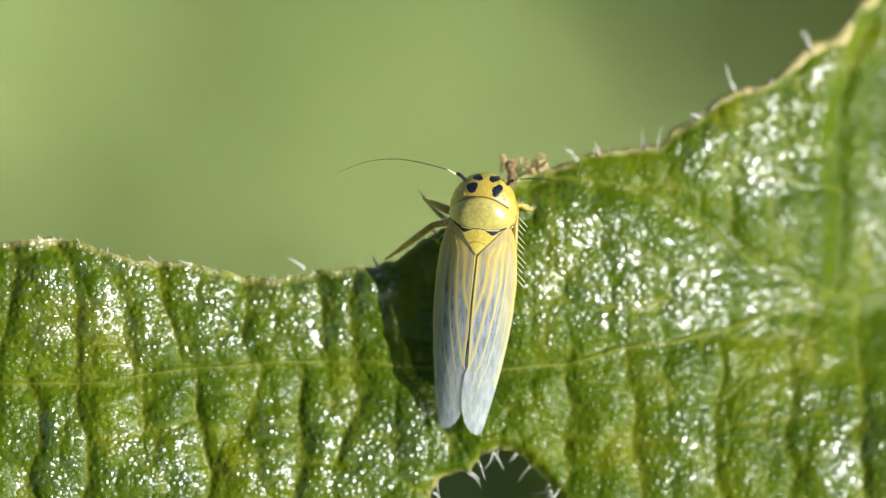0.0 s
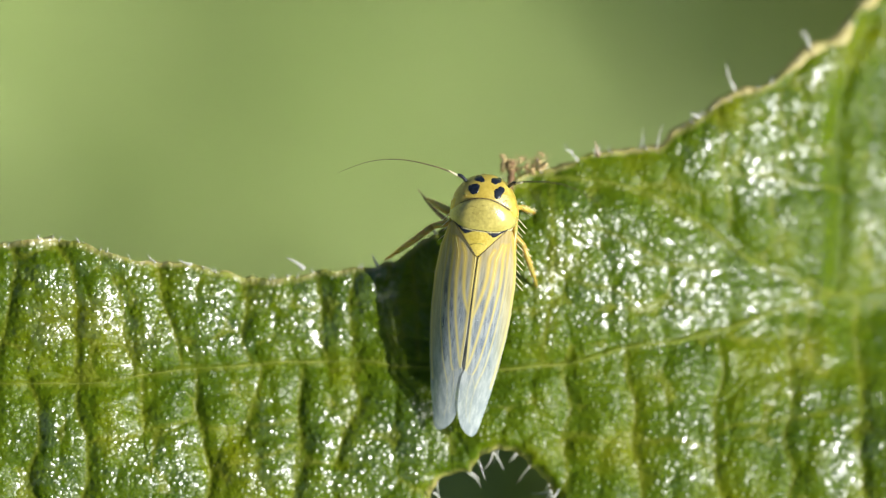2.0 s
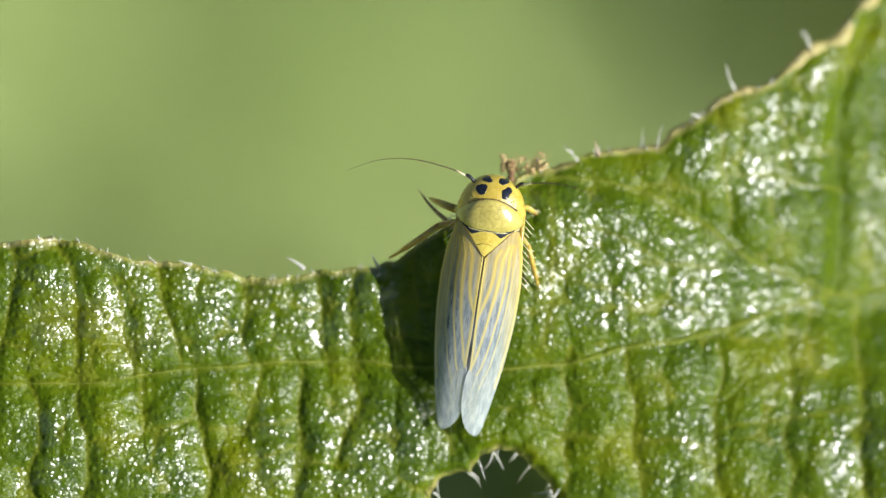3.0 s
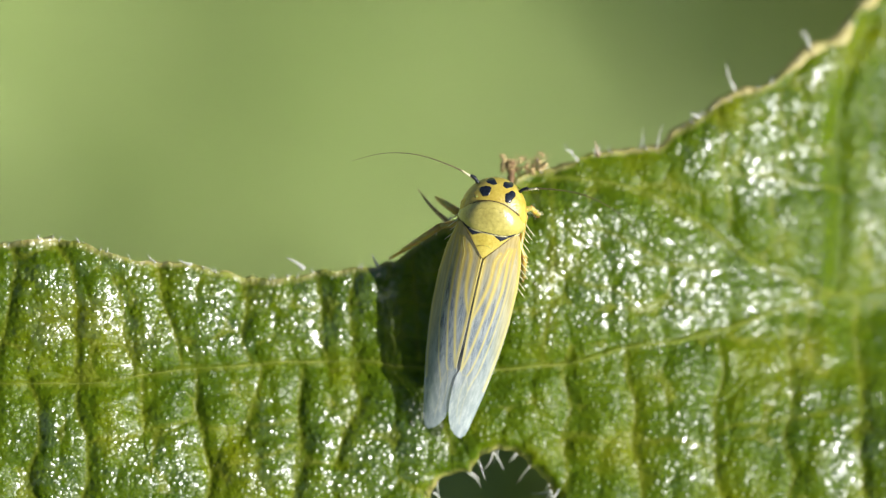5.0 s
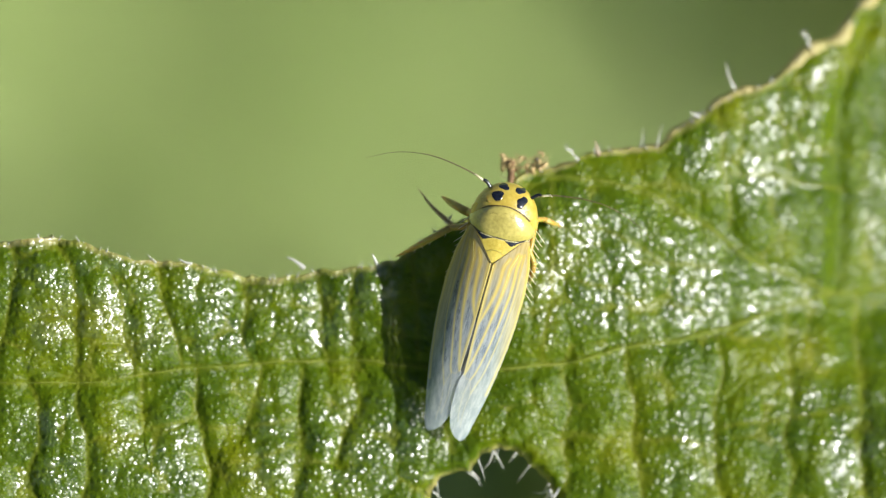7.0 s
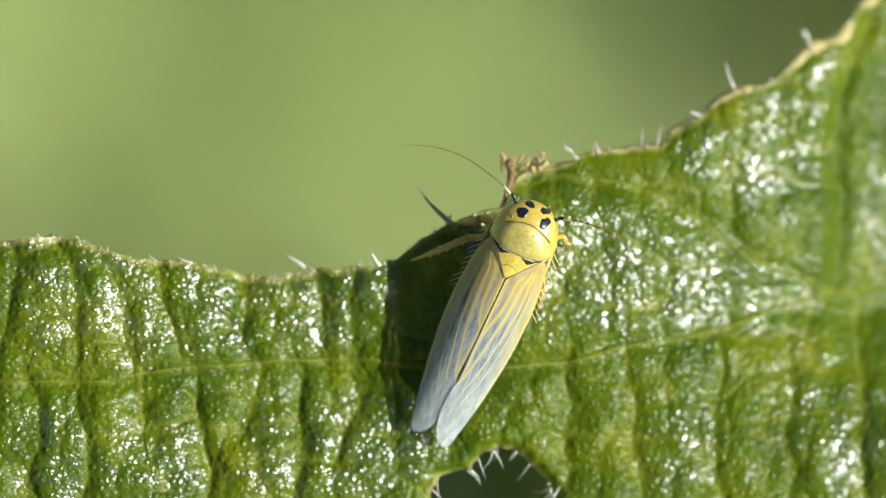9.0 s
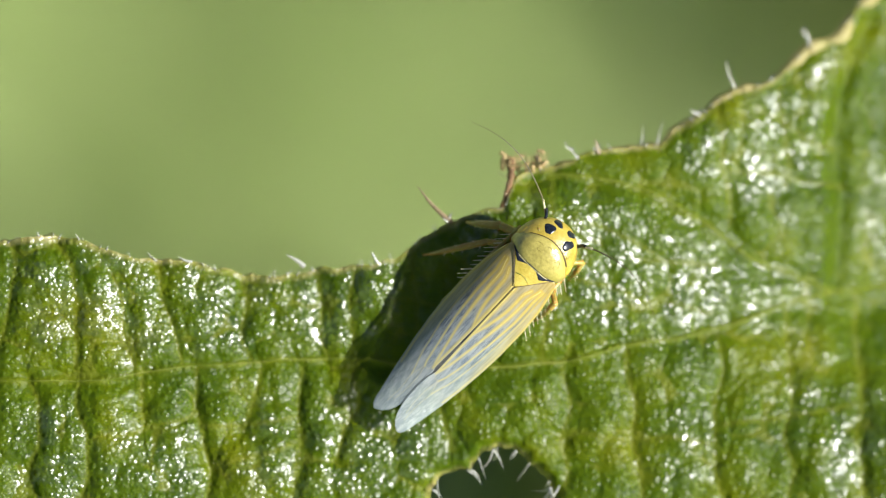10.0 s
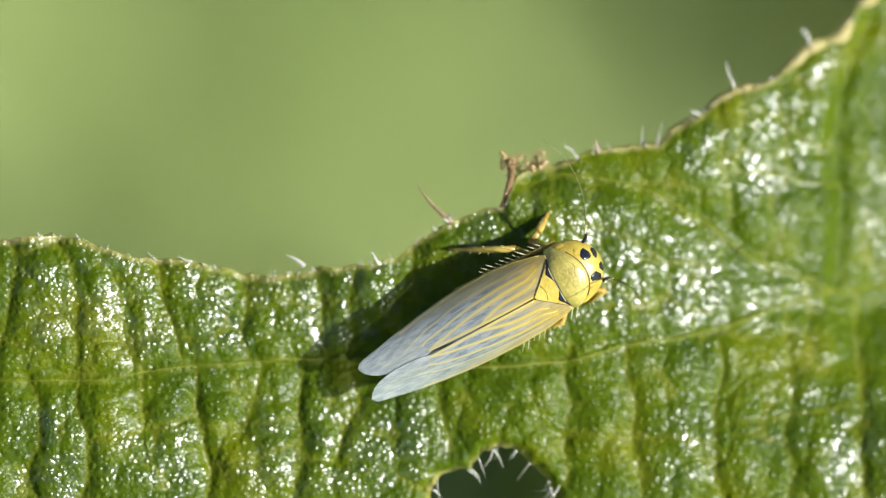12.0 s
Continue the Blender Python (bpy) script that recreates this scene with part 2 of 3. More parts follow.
# veins as lines (x0, y0, x1, y1, depth of the furrow)
MAIN = ((-900, 690), (0, 679), (160, 677), (330, 652), (480, 644), (640, 642), (780, 650), (900, 653), (1000, 644),
        (1090, 622), (1260, 592), (1380, 548), (1490, 521), (1700, 500), (2400, 430))
BRANCH = ((1480, 520), (1350, 470), (1250, 400), (1140, 340), (1040, 318), (960, 312))
BRANCH_UP = ((1482, 521), (1490, 400), (1497, 250), (1515, 130), (1540, 40))
FURROW_UP = ((112, 440, 142, 665, 15), (212, 500, 238, 660, 9), (272, 470, 330, 650, 20), (432, 500, 438, 645, 12),
             (556, 490, 582, 640, 16), (622, 480, 632, 640, 10), (30, 440, -10, 665, 10), (735, 440, 738, 640, 10),
             (968, 322, 965, 640, 6), (1270, 190, 1300, 400, 12), (1390, 150, 1390, 330, 12))
FURROW_LOW = ((146, 670, 158, 980, 18), (60, 670, 68, 980, 8), (358, 655, 368, 980, 20), (530, 650, 526, 980, 16),
              (455, 650, 440, 760, 9), (250, 660, 262, 760, 8), (640, 650, 600, 820, 9), (770, 650, 800, 800, 9),
              (1005, 640, 1002, 980, 18), (1120, 620, 1140, 900, 12), (1272, 590, 1282, 980, 20), (1400, 545, 1395, 900, 14),
              (1515, 520, 1525, 980, 18))
VEINLET = ((690, 540, 770, 545, 5), (820, 640, 860, 560, 5), (1050, 400, 1180, 470, 6), (1130, 470, 1260, 470, 6),
           (1300, 300, 1500, 340, 10), (1350, 200, 1490, 270, 8), (1020, 500, 1250, 560, 6), (360, 760, 530, 740, 6),
           (160, 790, 360, 740, 6), (370, 830, 530, 790, 6), (1010, 770, 1270, 790, 6), (1290, 760, 1510, 720, 6))


def line_distance(x, y, pts):
    best = np.full(np.shape(x), 1e9)
    for (ax, ay), (bx, by) in zip(pts, pts[1:]):
        dx, dy = bx - ax, by - ay
        t = np.clip(((x - ax) * dx + (y - ay) * dy) / (dx * dx + dy * dy), 0, 1)
        best = np.minimum(best, (x - ax - t * dx) ** 2 + (y - ay - t * dy) ** 2)
    return np.sqrt(best)


def leaf_form(x, y):
    """Height of the leaf's face above its plane, and how much of a vein lies there."""
    x, y = np.asarray(x, dtype=float), np.asarray(y, dtype=float)
    wx = x + 30 * (value_noise(x / 70, y / 60, 11) - 0.5)
    wy = y + 20 * (value_noise(x / 60, y / 60, 12) - 0.5)
    lower = np.clip((y - 560) / 220, 0, 1)
    h = -0.00043 * np.clip(x - 930, 0, 1200) ** 2 - 0.08 * np.clip(x - 930, 0, 1200) + 0.00041 * lower * np.clip(x - 965, 0, 700) ** 2 - 0.00005 * np.clip(-x, 0, 900) ** 2
    h -= 0.00010 * np.clip(y - 880, 0, 900) ** 2
    rise_left = np.clip((630 - x) / 560, 0, 1)
    h = h + 68 * rise_left * rise_left * (3 - 2 * rise_left)
    near, to_left, to_right = (np.full(x.shape, w) for w in (80.0, 110.0, 110.0))
    vein = np.zeros(x.shape)
    dip = np.zeros(x.shape)
    for lines, wide in ((FURROW_UP, 12), (FURROW_LOW, 13), (VEINLET, 10)):
        for x0, y0, x1, y1, deep in lines:
            d = line_distance(wx, wy, ((x0, y0), (x1, y1)))
            dip = np.maximum(dip, 0.22 * deep * np.exp(-(d / wide) ** 2))
            if deep > 7:
                near = np.minimum(near, d)
                left = wx < x0 + (x1 - x0) * (wy - y0) / (y1 - y0)
                to_right = np.where(left, np.minimum(to_right, d), to_right)
                to_left = np.where(left, to_left, np.minimum(to_left, d))
            vein = np.maximum(vein, 0.30 * np.exp(-(d / 5) ** 2))
    sway = 7 * (value_noise(x / 50, y / 50, 14) - 0.5)
    d = np.minimum(line_distance(x, y + sway, MAIN), line_distance(x, y + sway, BRANCH))
    main = d
    up = line_distance(wx, wy, BRANCH_UP)
    dip = np.maximum(dip, 13 * np.exp(-(up / 20) ** 2))
    dip = np.maximum(dip, 7 * np.exp(-(d / 26) ** 2))
    near = np.minimum(near, d)
    vein = np.maximum(vein, 0.24 * np.exp(-(d / 6) ** 2))
    h += 3.0 * np.exp(-(d / 6) ** 2) - dip + 3 * (1 - np.exp(-(near / 45) ** 2)) - 8
    span = to_left + to_right + 1
    h += np.clip(0.08 * span, 2.5, 8.5) * (0.72 + 0.4 * lower) * (1 - 0.5 * np.clip((x - 900) / 120, 0, 1)) * np.sin(np.pi * (to_left / span) ** 0.8) ** 1.3 - 6
    h += 10 * (value_noise(x / 85, y / 70, 5) - 0.5) + 4 * (value_noise(x / 38, y / 30, 6) - 0.5)
    q5 = x + 26 * value_noise(x / 45, y / 45, 51), y + 26 * value_noise(x / 45, y / 45, 52)
    cell = pebbles(q5[0] / 60, q5[1] / 56, 13)
    h += 6.5 * cell - 3
    vein = np.maximum(vein, 0.30 * np.clip(1 - cell / 0.16, 0, 1))
    rise = (0.4 + 0.6 * np.clip(near / 24, 0, 1)) * np.clip(main / 32, 0.3, 1)
    q = x + 6 * value_noise(x / 20, y / 20, 31), y + 6 * value_noise(x / 20, y / 20, 32)
    h += rise * (1.4 * pebbles(q[0] / 27, q[1] / 25, 7))
    h += 20 * np.exp(-((x - 540) / 120) ** 2 - ((y - 830) / 95) ** 2) + 12 * np.exp(-((x - 985) / 60) ** 2 - ((y - 402) / 55) ** 2)
    h += 15 * np.exp(-((x - 648) / 42) ** 2 - ((y - 505) / 75) ** 2)
    roll = np.clip(1 - (y - top_edge(x)) / 60, 0, 1) ** 2
    below = y - (np.interp(x - 40, edge_x, edge_y) + np.interp(x, edge_x, edge_y) + np.interp(x + 40, edge_x, edge_y)) / 3
    turned = np.clip((x - 900) / 40, 0, 1) * np.clip((1500 - x) / 250, 0, 1)
    return h - 8 * roll - 22 * turned * np.clip(1 - np.maximum(below, 0) / 110, 0, 1) ** 1.6, vein


def at_leaf(x, y, lift=0.0):
    h, _ = leaf_form(np.array([x]), np.array([y]))
    return Vector((x - 784, 441 - y, float(h[0]) + lift))


plant = tagged(new("plant"), "green plant with a rough, hairy, insect-bitten leaf in sunlight", "plant")
plant.matrix_basis = LEAF
HOLE = (880, 896, 107, 107)
HOLE_EDGE = ((-180, 122), (-156, 113), (-140, 92), (-129, 76), (-119, 82), (-109, 92), (-86, 100), (-68, 99), (-49, 90), (-21, 99), (-5, 99), (60, 108), (180, 122))


# glints placed through the coat's strength: middle and half width of each patch
GLINTS = ((65, 475, 58), (175, 520, 78), (95, 590, 60), (255, 585, 66), (380, 550, 76), (475, 570, 58), (550, 560, 66), (622, 540, 52),
       (100, 750, 42), (95, 848, 54), (215, 795, 38), (305, 830, 58), (480, 845, 56), (470, 750, 36), (610, 815, 84), (705, 790, 74),
       (1035, 400, 62), (985, 500, 66), (1085, 520, 84), (1215, 535, 92), (1400, 512, 78), (1245, 255, 56), (1355, 315, 56),
       (1435, 250, 64), (1470, 120, 66), (1380, 190, 52), (1545, 370, 60), (1205, 805, 62), (1420, 700, 60), (1530, 800, 80),
       (850, 402, 52), (942, 346, 30), (662, 505, 44))


def build_leaf():
    step = 2.2
    xs = np.concatenate([np.linspace(-900, -64, 34), np.arange(-60, 1632, step), np.linspace(1640, 2700, 40)])
    ds = np.concatenate([np.arange(0, 910, step), np.linspace(915, 1700, 36)])
    x = np.repeat(xs[None, :], len(ds), 0)
    y = top_edge(xs)[None, :] + ds[:, None] * (length_at(xs) / 1700)[None, :]
    # the bitten hole
    cx, cy, rx, ry = HOLE
    ang = np.arctan2(y - cy, x - cx)
    wob = np.interp(np.degrees(ang), *np.array(HOLE_EDGE, dtype=float).T) / rx + 0.015 * np.sin(23 * ang)
    r = np.hypot((x - cx) / (rx * wob), (y - cy) / (ry * wob))
    inside = r < 1
    fx = np.where(inside, cx + (x - cx) / np.maximum(r, 1e-3), x)
    fy = np.where(inside, cy + (y - cy) / np.maximum(r, 1e-3), y)
    h, vein = leaf_form(fx, fy)
    rim = np.clip(1 - ds[:, None] / (7 + 9 * value_noise(x / 40, y * 0, 21)), 0, 1) ** 0.7
    rim = np.maximum(rim, np.clip(1 - (r - 1) * 9, 0, 1) * (~inside) + inside)
    # the hole's rim rolls down a little
    h = h - 26 * np.clip(1 - (r - 1) * 4, 0, 1) ** 2
    rows, cols = x.shape
    co = np.stack([(fx - 784) * PX, (441 - fy) * PX, h * PX], -1).reshape(-1, 3)
    idx = np.arange(rows * cols).reshape(rows, cols)
    quad = np.stack([idx[:-1, :-1], idx[1:, :-1], idx[1:, 1:], idx[:-1, 1:]], -1).reshape(-1, 4)
    flags = inside.reshape(-1)[quad].sum(1)
    quad = quad[flags < 4]
    used = np.zeros(rows * cols, dtype=int)
    used[np.unique(quad)] = 1
    remap = np.cumsum(used) - 1
    keep = used == 1
    leaf = part("leaf", co[keep].tolist(), remap[quad].tolist(), M_leaf, plant,
                "rough glossy green leaf blade with a bitten margin and hole")
    col = leaf.data.color_attributes.new("mark", "FLOAT_COLOR", "POINT")
    # mask of zones kept free of highlights by a weaker coat
    no_glint = np.exp(-(line_distance(fx, fy + 44 * (value_noise(fx / 38, fy / 38, 71) - 0.5), MAIN) / 36) ** 2)
    no_glint = 0.5 * np.maximum(no_glint * np.clip((1200 - fx) / 200, 0.5, 1), np.exp(-(line_distance(fx, fy, BRANCH_UP) / 50) ** 2))
    no_glint = np.maximum(no_glint, 0.45 * np.clip(1.6 - ds[:, None] / 34, 0, 1) * (fx > 905))
    thin = np.clip((fx - 850) / 90, 0, 1) * np.clip((1500 - fx) / 120, 0, 1) * np.clip((fy - np.interp(fx, *np.array(MAIN, dtype=float).T)) / 30, 0, 1)
    no_glint = np.maximum(no_glint, 0.2 * thin)                          # coat lowered below the main vein for sparser glints
    above = np.interp(fx, *np.array(BRANCH[::-1], dtype=float).T) - fy
    strip = np.clip(1.5 - np.abs(above - 42) / 40, 0, 1) * np.clip((fx - 960) / 40, 0, 1) * np.clip((1500 - fx) / 60, 0, 1)
    no_glint = np.maximum(no_glint, 0.44 * strip)                        # dark strip without glints beside the branching vein, set through the coat
    no_glint = np.maximum(no_glint, 0.42 * np.exp(-(np.clip(r - 1, 0, 9) / 0.3) ** 4))
    data = np.stack([vein.reshape(-1), rim.reshape(-1), no_glint.reshape(-1), rim.reshape(-1) * 0 + 1], -1)[keep]
    col.data.foreach_set("color", data.astype(np.float32).reshape(-1))
    # coat raised patch by patch to put highlights at set places
    thick = np.full(fx.shape, 0.23)
    qx, qy = fx + 40 * (value_noise(fx / 30, fy / 30, 61) - 0.5), fy + 40 * (value_noise(fx / 30, fy / 30, 62) - 0.5)
    for wx, wy, wide in GLINTS:
        thick = np.maximum(thick, 2.1 * np.exp(-(((qx - wx) / wide) ** 2 + ((qy - wy) / (1.2 * wide)) ** 2)))
    coat = leaf.data.attributes.new("glint", "FLOAT", "POINT")
    coat.data.foreach_set("value", thick.reshape(-1)[keep].astype(np.float32))
    solid = leaf.modifiers.new("thickness", "SOLIDIFY")
    solid.thickness, solid.offset = 16 * PX, -1
    return leaf


leaf = build_leaf()


def build_veins():
    for line, r0, r1 in ((MAIN, 1.0, 3.0), (BRANCH, 2.4, 1.4)):
        pts = []
        for p in curve_through([(a, b, 0) for a, b in line], 40):
            sway = 7 * (float(value_noise(np.array(p.x / 50), np.array(p.y / 50), 14)) - 0.5)
            pts.append(at_leaf(p.x, p.y - sway, -0.8))
        n = len(pts)
        part("vein", *tube(pts, [r0 + (r1 - r0) * i / n for i in range(n)], 8), M_vein, leaf, "pale green leaf vein")


build_veins()


def hair(x, y, dx, dy, size, width, mat=None, lift=10, bow=0.1):
    """A stiff leaf hair that starts at x, y and points along dx, dy on the plan."""
    base = Vector((x - 784, 441 - y, 0))
    base.z = at_leaf(x, y).z
    tip = base + Vector((dx, -dy, 0)).normalized() * size + Vector((0, 0, lift))
    bend = (base + tip) / 2 + Vector((dy, dx, 0)).normalized() * size * random.uniform(-bow, bow)
    pts = curve_through([base, bend, tip], 5)
    n = len(pts) - 1
    return part("hair", *tube(pts, [width * (1 - 0.85 * i / n) for i in range(n + 1)], 6), mat or M_hair, leaf)


def build_hairs():
    rnd = random.Random(4)
    # the plain ones that stand out from the margin
    hair(800, 399, -60, -64, 90, 5.6, M_hair_dark, 6, 0.06)
    hair(797, 399, -20, -12, 16, 3)
    hair(793, 392, 10, -16, 14, 3)
    hair(538, 476, -34, -22, 38, 5)
    hair(668, 470, -10, -20, 24, 3.5)
    hair(1304, 158, -14, -30, 32, 3)
    hair(1294, 132, -4, -20, 24, 2.4)
    hair(1440, 82, -10, -34, 36, 3.2)
    hair(1436, 66, -14, -14, 20, 2.4)
    hair(1024, 284, -26, -30, 40, 2.4)
    hair(1014, 268, -20, -6, 16, 2.6)
    hair(1060, 276, -6, -26, 28, 4.5, M_hair_dark)
    hair(1056, 270, 10, -18, 16, 2)
    hair(958, 305, -8, -30, 28, 2)
    hair(1165, 258, 10, -40, 40, 2)
    hair(1135, 262, 4, -36, 36, 2)
    hair(340, 468, -22, -9, 26, 3)
    hair(1240, 205, -16, -8, 18, 5)
    for k in range(60):
        x = rnd.uniform(0, 1560)
        y = float(top_edge(np.array([x]))[0]) + rnd.uniform(0, 4)
        hair(x, y, rnd.uniform(-1, 0.7), -1, rnd.uniform(5, 15), rnd.uniform(0.8, 1.8), None, rnd.uniform(0, 14))
    # round the hole
    cx, cy, rx, ry = HOLE
    for k in range(17):
        a = rnd.uniform(math.pi * 0.95, math.pi * 2.05)
        far = float(np.interp(math.degrees(a) - 360, *np.array(HOLE_EDGE, dtype=float).T)) if a > math.pi else 122
        x, y = cx + math.cos(a) * far, cy + math.sin(a) * far
        hair(x, y, -math.cos(a) * 0.6 + rnd.uniform(-0.7, 0.7), -math.sin(a) + rnd.uniform(-0.6, 0.6),
             rnd.uniform(14, 44), rnd.uniform(1.2, 2.6), None, rnd.uniform(-40, -5))


build_hairs()


def build_margin():
    for x0, x1, r in ((-60, 150, 4), (148, 440, 5), (438, 668, 4.5), (666, 894, 4), (914, 1190, 10), (1188, 1440, 13), (1438, 1632, 15)):
        xs = np.arange(x0, x1 + 1, 6.0)
        pts = []
        for x, y in zip(xs, top_edge(xs)):
            p = at_leaf(float(x), float(y) + 3, -10)
            pts.append(p)
        radii = r * (0.25 + 0.9 * value_noise(xs / 25, xs * 0, 41))
        part("leaf_margin", *tube(pts, list(radii), 8), M_margin, leaf, "thick pale, partly dried leaf margin")


build_margin()


def lump(x, y, z, r, mat, name, rnd, label=""):
    verts, faces = [], []
    nu, nv = 10, 7
    for j in range(nv + 1):
        b = -math.pi / 2 + math.pi * j / nv
        for i in range(nu):
            a = 2 * math.pi * i / nu
            f = r * rnd.uniform(0.55, 1.4)
            verts.append(Vector((x - 784 + f * math.cos(a) * math.cos(b), 441 - y + f * math.sin(a) * math.cos(b), z + f * 0.8 * math.sin(b))) * PX)
    for j in range(nv):
        for i in range(nu):
            i2 = (i + 1) % nu
            faces.append((j * nu + i, j * nu + i2, (j + 1) * nu + i2, (j + 1) * nu + i))
    return part(name, verts, faces, mat, leaf, label)


def build_dry_tip():
    rnd = random.Random(12)
    pts = curve_through([(a - 784, 441 - b, c) for a, b, c in
                         ((887, 378, -12), (896, 350, -14), (903, 325, -18), (905, 305, -22), (904, 288, -26))], 5)
    n = len(pts)
    part("dry_tip", *tube(pts, [3 + 2.2 * math.sin(i * 0.9) ** 2 + 3.5 * i / n for i in range(n)], 10), M_dry, leaf,
         "shrivelled brown dry tip on the leaf margin")
    for _ in range(120):
        x = 888 + 78 * rnd.random() ** 1.5
        y = 294 + 0.12 * (x - 925) + rnd.gauss(0, 8)
        lump(x, y, rnd.uniform(-62, -22), rnd.uniform(1.3, 4.2), M_crumb, "crumb", rnd, "pale dry crumb of leaf margin")
    for k in range(30):
        hair(rnd.uniform(888, 968), rnd.uniform(280, 302), rnd.uniform(-1, 0.8), rnd.uniform(-1, 0.2), rnd.uniform(8, 20), rnd.uniform(0.6, 1.2), M_crumb, rnd.uniform(-40, 0))
    for x, y in ((890, 350), (898, 330), (888, 318)):
        hair(x + 8, y, -1, rnd.uniform(-0.5, 0.5), 18, 0.9, M_hair_dark)


build_dry_tip()


def build_stem():
    inv = LEAF.inverted()
    down = (inv.to_3x3() @ Vector((0, 0, -1)))
    join = Vector((1640 - 784, 441 - 510, -330))
    foot = join + down * (0.45 / PX)
    a = join + Vector((60, 0, -700))
    part("stem", *tube(curve_through([join, a, join + down * 9000 + Vector((200, 0, 0)), foot], 8),
                       [55 + 5 * i for i in range(25)], 12), M_stem, plant, "green upright stem that carries the leaf")

    # added leaf, hidden but for the hole, whose shade darkens the hole
    def under(s, t):
        x = 300 + 1500 * t
        wide = 60 + 520 * math.sin(math.pi * min(1, t * 0.9 + 0.06)) ** 0.8
        y = 1080 + (s - 0.5) * 2 * wide
        return (x - 784, 441 - y, -640 - 260 * (s - 0.5) ** 2 + 30 * math.sin(t * 20) - 120 * t)

    part("lower_leaf", *shell(under, 30, 40, 18), M_under, plant, "darker leaf in the shade under the upper leaf")


build_stem()


# ---- the ground far below, out of focus ----
def build_ground():
    z = (LEAF.inverted() @ Vector((0, 0, 0))).z - 0.45
    n, size = 24, 60.0
    line = [size * ((i / n) * 2 - 1) ** 3 for i in range(n + 1)]
    verts = [(x, y + 0.26, z + 0.01 * math.sin(x * 9) * math.cos(y * 7) * math.exp(-abs(x) - abs(y))) for y in line for x in line]
    faces = [(j * (n + 1) + i, j * (n + 1) + i + 1, (j + 1) * (n + 1) + i + 1, (j + 1) * (n + 1) + i) for j in range(n) for i in range(n)]
    g = part("ground", verts, faces, M_ground)
    tagged(g, "sunlit meadow ground with short pale green turf", "ground", kind="structure")
    return z


GROUND = build_ground()


def blades(name, count, centre, spread, tall, wide, mat, label, category):
    rnd = random.Random(count)
    verts, faces = [], []
    for _ in range(count):
        a, r = rnd.uniform(0, 2 * math.pi), spread * rnd.random()
        x, y = centre[0] + r * math.cos(a), centre[1] + r * math.sin(a)
        h, lean, turn = tall * rnd.uniform(0.5, 1.1), rnd.uniform(0.2, 0.8), rnd.uniform(0, 2 * math.pi)
        dx, dy = math.cos(turn), math.sin(turn)
        w = wide * rnd.uniform(0.7, 1.2)
        k = len(verts)
        for f, ww in ((0, 1), (0.4, 0.9), (0.75, 0.6)):
            cx, cy, cz = x + dx * lean * h * f * f, y + dy * lean * h * f * f, GROUND + h * f * (1 - 0.2 * f * lean) - 0.003
            verts += [(cx - dy * w * ww, cy + dx * w * ww, cz), (cx + dy * w * ww, cy - dx * w * ww, cz)]
        verts.append((x + dx * lean * h, y + dy * lean * h, GROUND + h * (1 - 0.2 * lean)))
        faces += [(k, k + 1, k + 3, k + 2), (k + 2, k + 3, k + 5, k + 4), (k + 4, k + 5, k + 6)]
    tagged(part(name, verts, faces, mat), label, category, kind="stuff")


blades("grass", 7000, (0.0, 0.30), 0.9, 0.014, 0.0018, M_grass, "short pale green grass far below, out of focus", "grass")
# this first clump is added so its blur darkens the lower background
blades("weeds", 300, (-0.012, 0.212), 0.030, 0.024, 0.004, M_weed, "dark green low weeds in the grass", "weeds")
blades("weeds", 420, (0.060, 0.284), 0.034, 0.024, 0.004, M_weed, "dark green low weeds in the grass", "weeds")


# ---- the leafhopper: x to its right, y forward, z up, in units of the plan ----
hopper = tagged(new("leafhopper"), "small pale yellow leafhopper with black head spots and milky wings", "insect")


def head_z(x, y):
    ry = 63.0 if y > 77 else 40.0
    v = 1 - (x / 59) ** 2 - ((y - 77) / ry) ** 2
    return 58 + 42 * math.sqrt(max(v, 0.0))


def build_head():
    verts, faces = [], []
    nu, nv = 36, 20
    for j in range(nv + 1):
        b = -math.pi / 2 + math.pi * j / nv
        for i in range(nu):
            a = 2 * math.pi * i / nu
            cx, cy = math.cos(a) * math.cos(b), math.sin(a) * math.cos(b)
            verts.append(Vector((59 * cx, 77 + (63 if cy > 0 else 40) * cy, 58 + (42 if b > 0 else 38) * math.sin(b))) * PX)
    for j in range(nv):
        for i in range(nu):
            i2 = (i + 1) % nu
            faces.append((j * nu + i, j * nu + i2, (j + 1) * nu + i2, (j + 1) * nu + i))
    return part("head", verts, faces, M_head, hopper, "rounded yellow head with black spots")


head = build_head()


def patch(name, fz, cx, cy, rx, ry, mat, parent, seed, lift=1.2, label=""):
    """A low irregular marking that follows a body part's surface."""
    rnd = random.Random(seed)
    ph = [rnd.uniform(0, 6.3) for _ in range(3)]
    verts, faces = [], []
    n, rings = 24, 5
    for r in range(rings + 1):
        for k in range(n):
            a = 2 * math.pi * k / n
            f = r / rings * (1 + 0.14 * math.sin(2 * a + ph[0]) + 0.10 * math.sin(3 * a + ph[1]) + 0.06 * math.sin(5 * a + ph[2]))
            x, y = cx + rx * f * math.cos(a), cy + ry * f * math.sin(a)
            verts.append(Vector((x, y, fz(x, y) + lift * (1 - (r / rings) ** 4) - (1.0 if r == rings else 0))) * PX)
    for r in range(rings):
        for k in range(n):
            k2 = (k + 1) % n
            faces.append((r * n + k, r * n + k2, (r + 1) * n + k2, (r + 1) * n + k))
    return part(name, verts, faces, mat, parent, label)


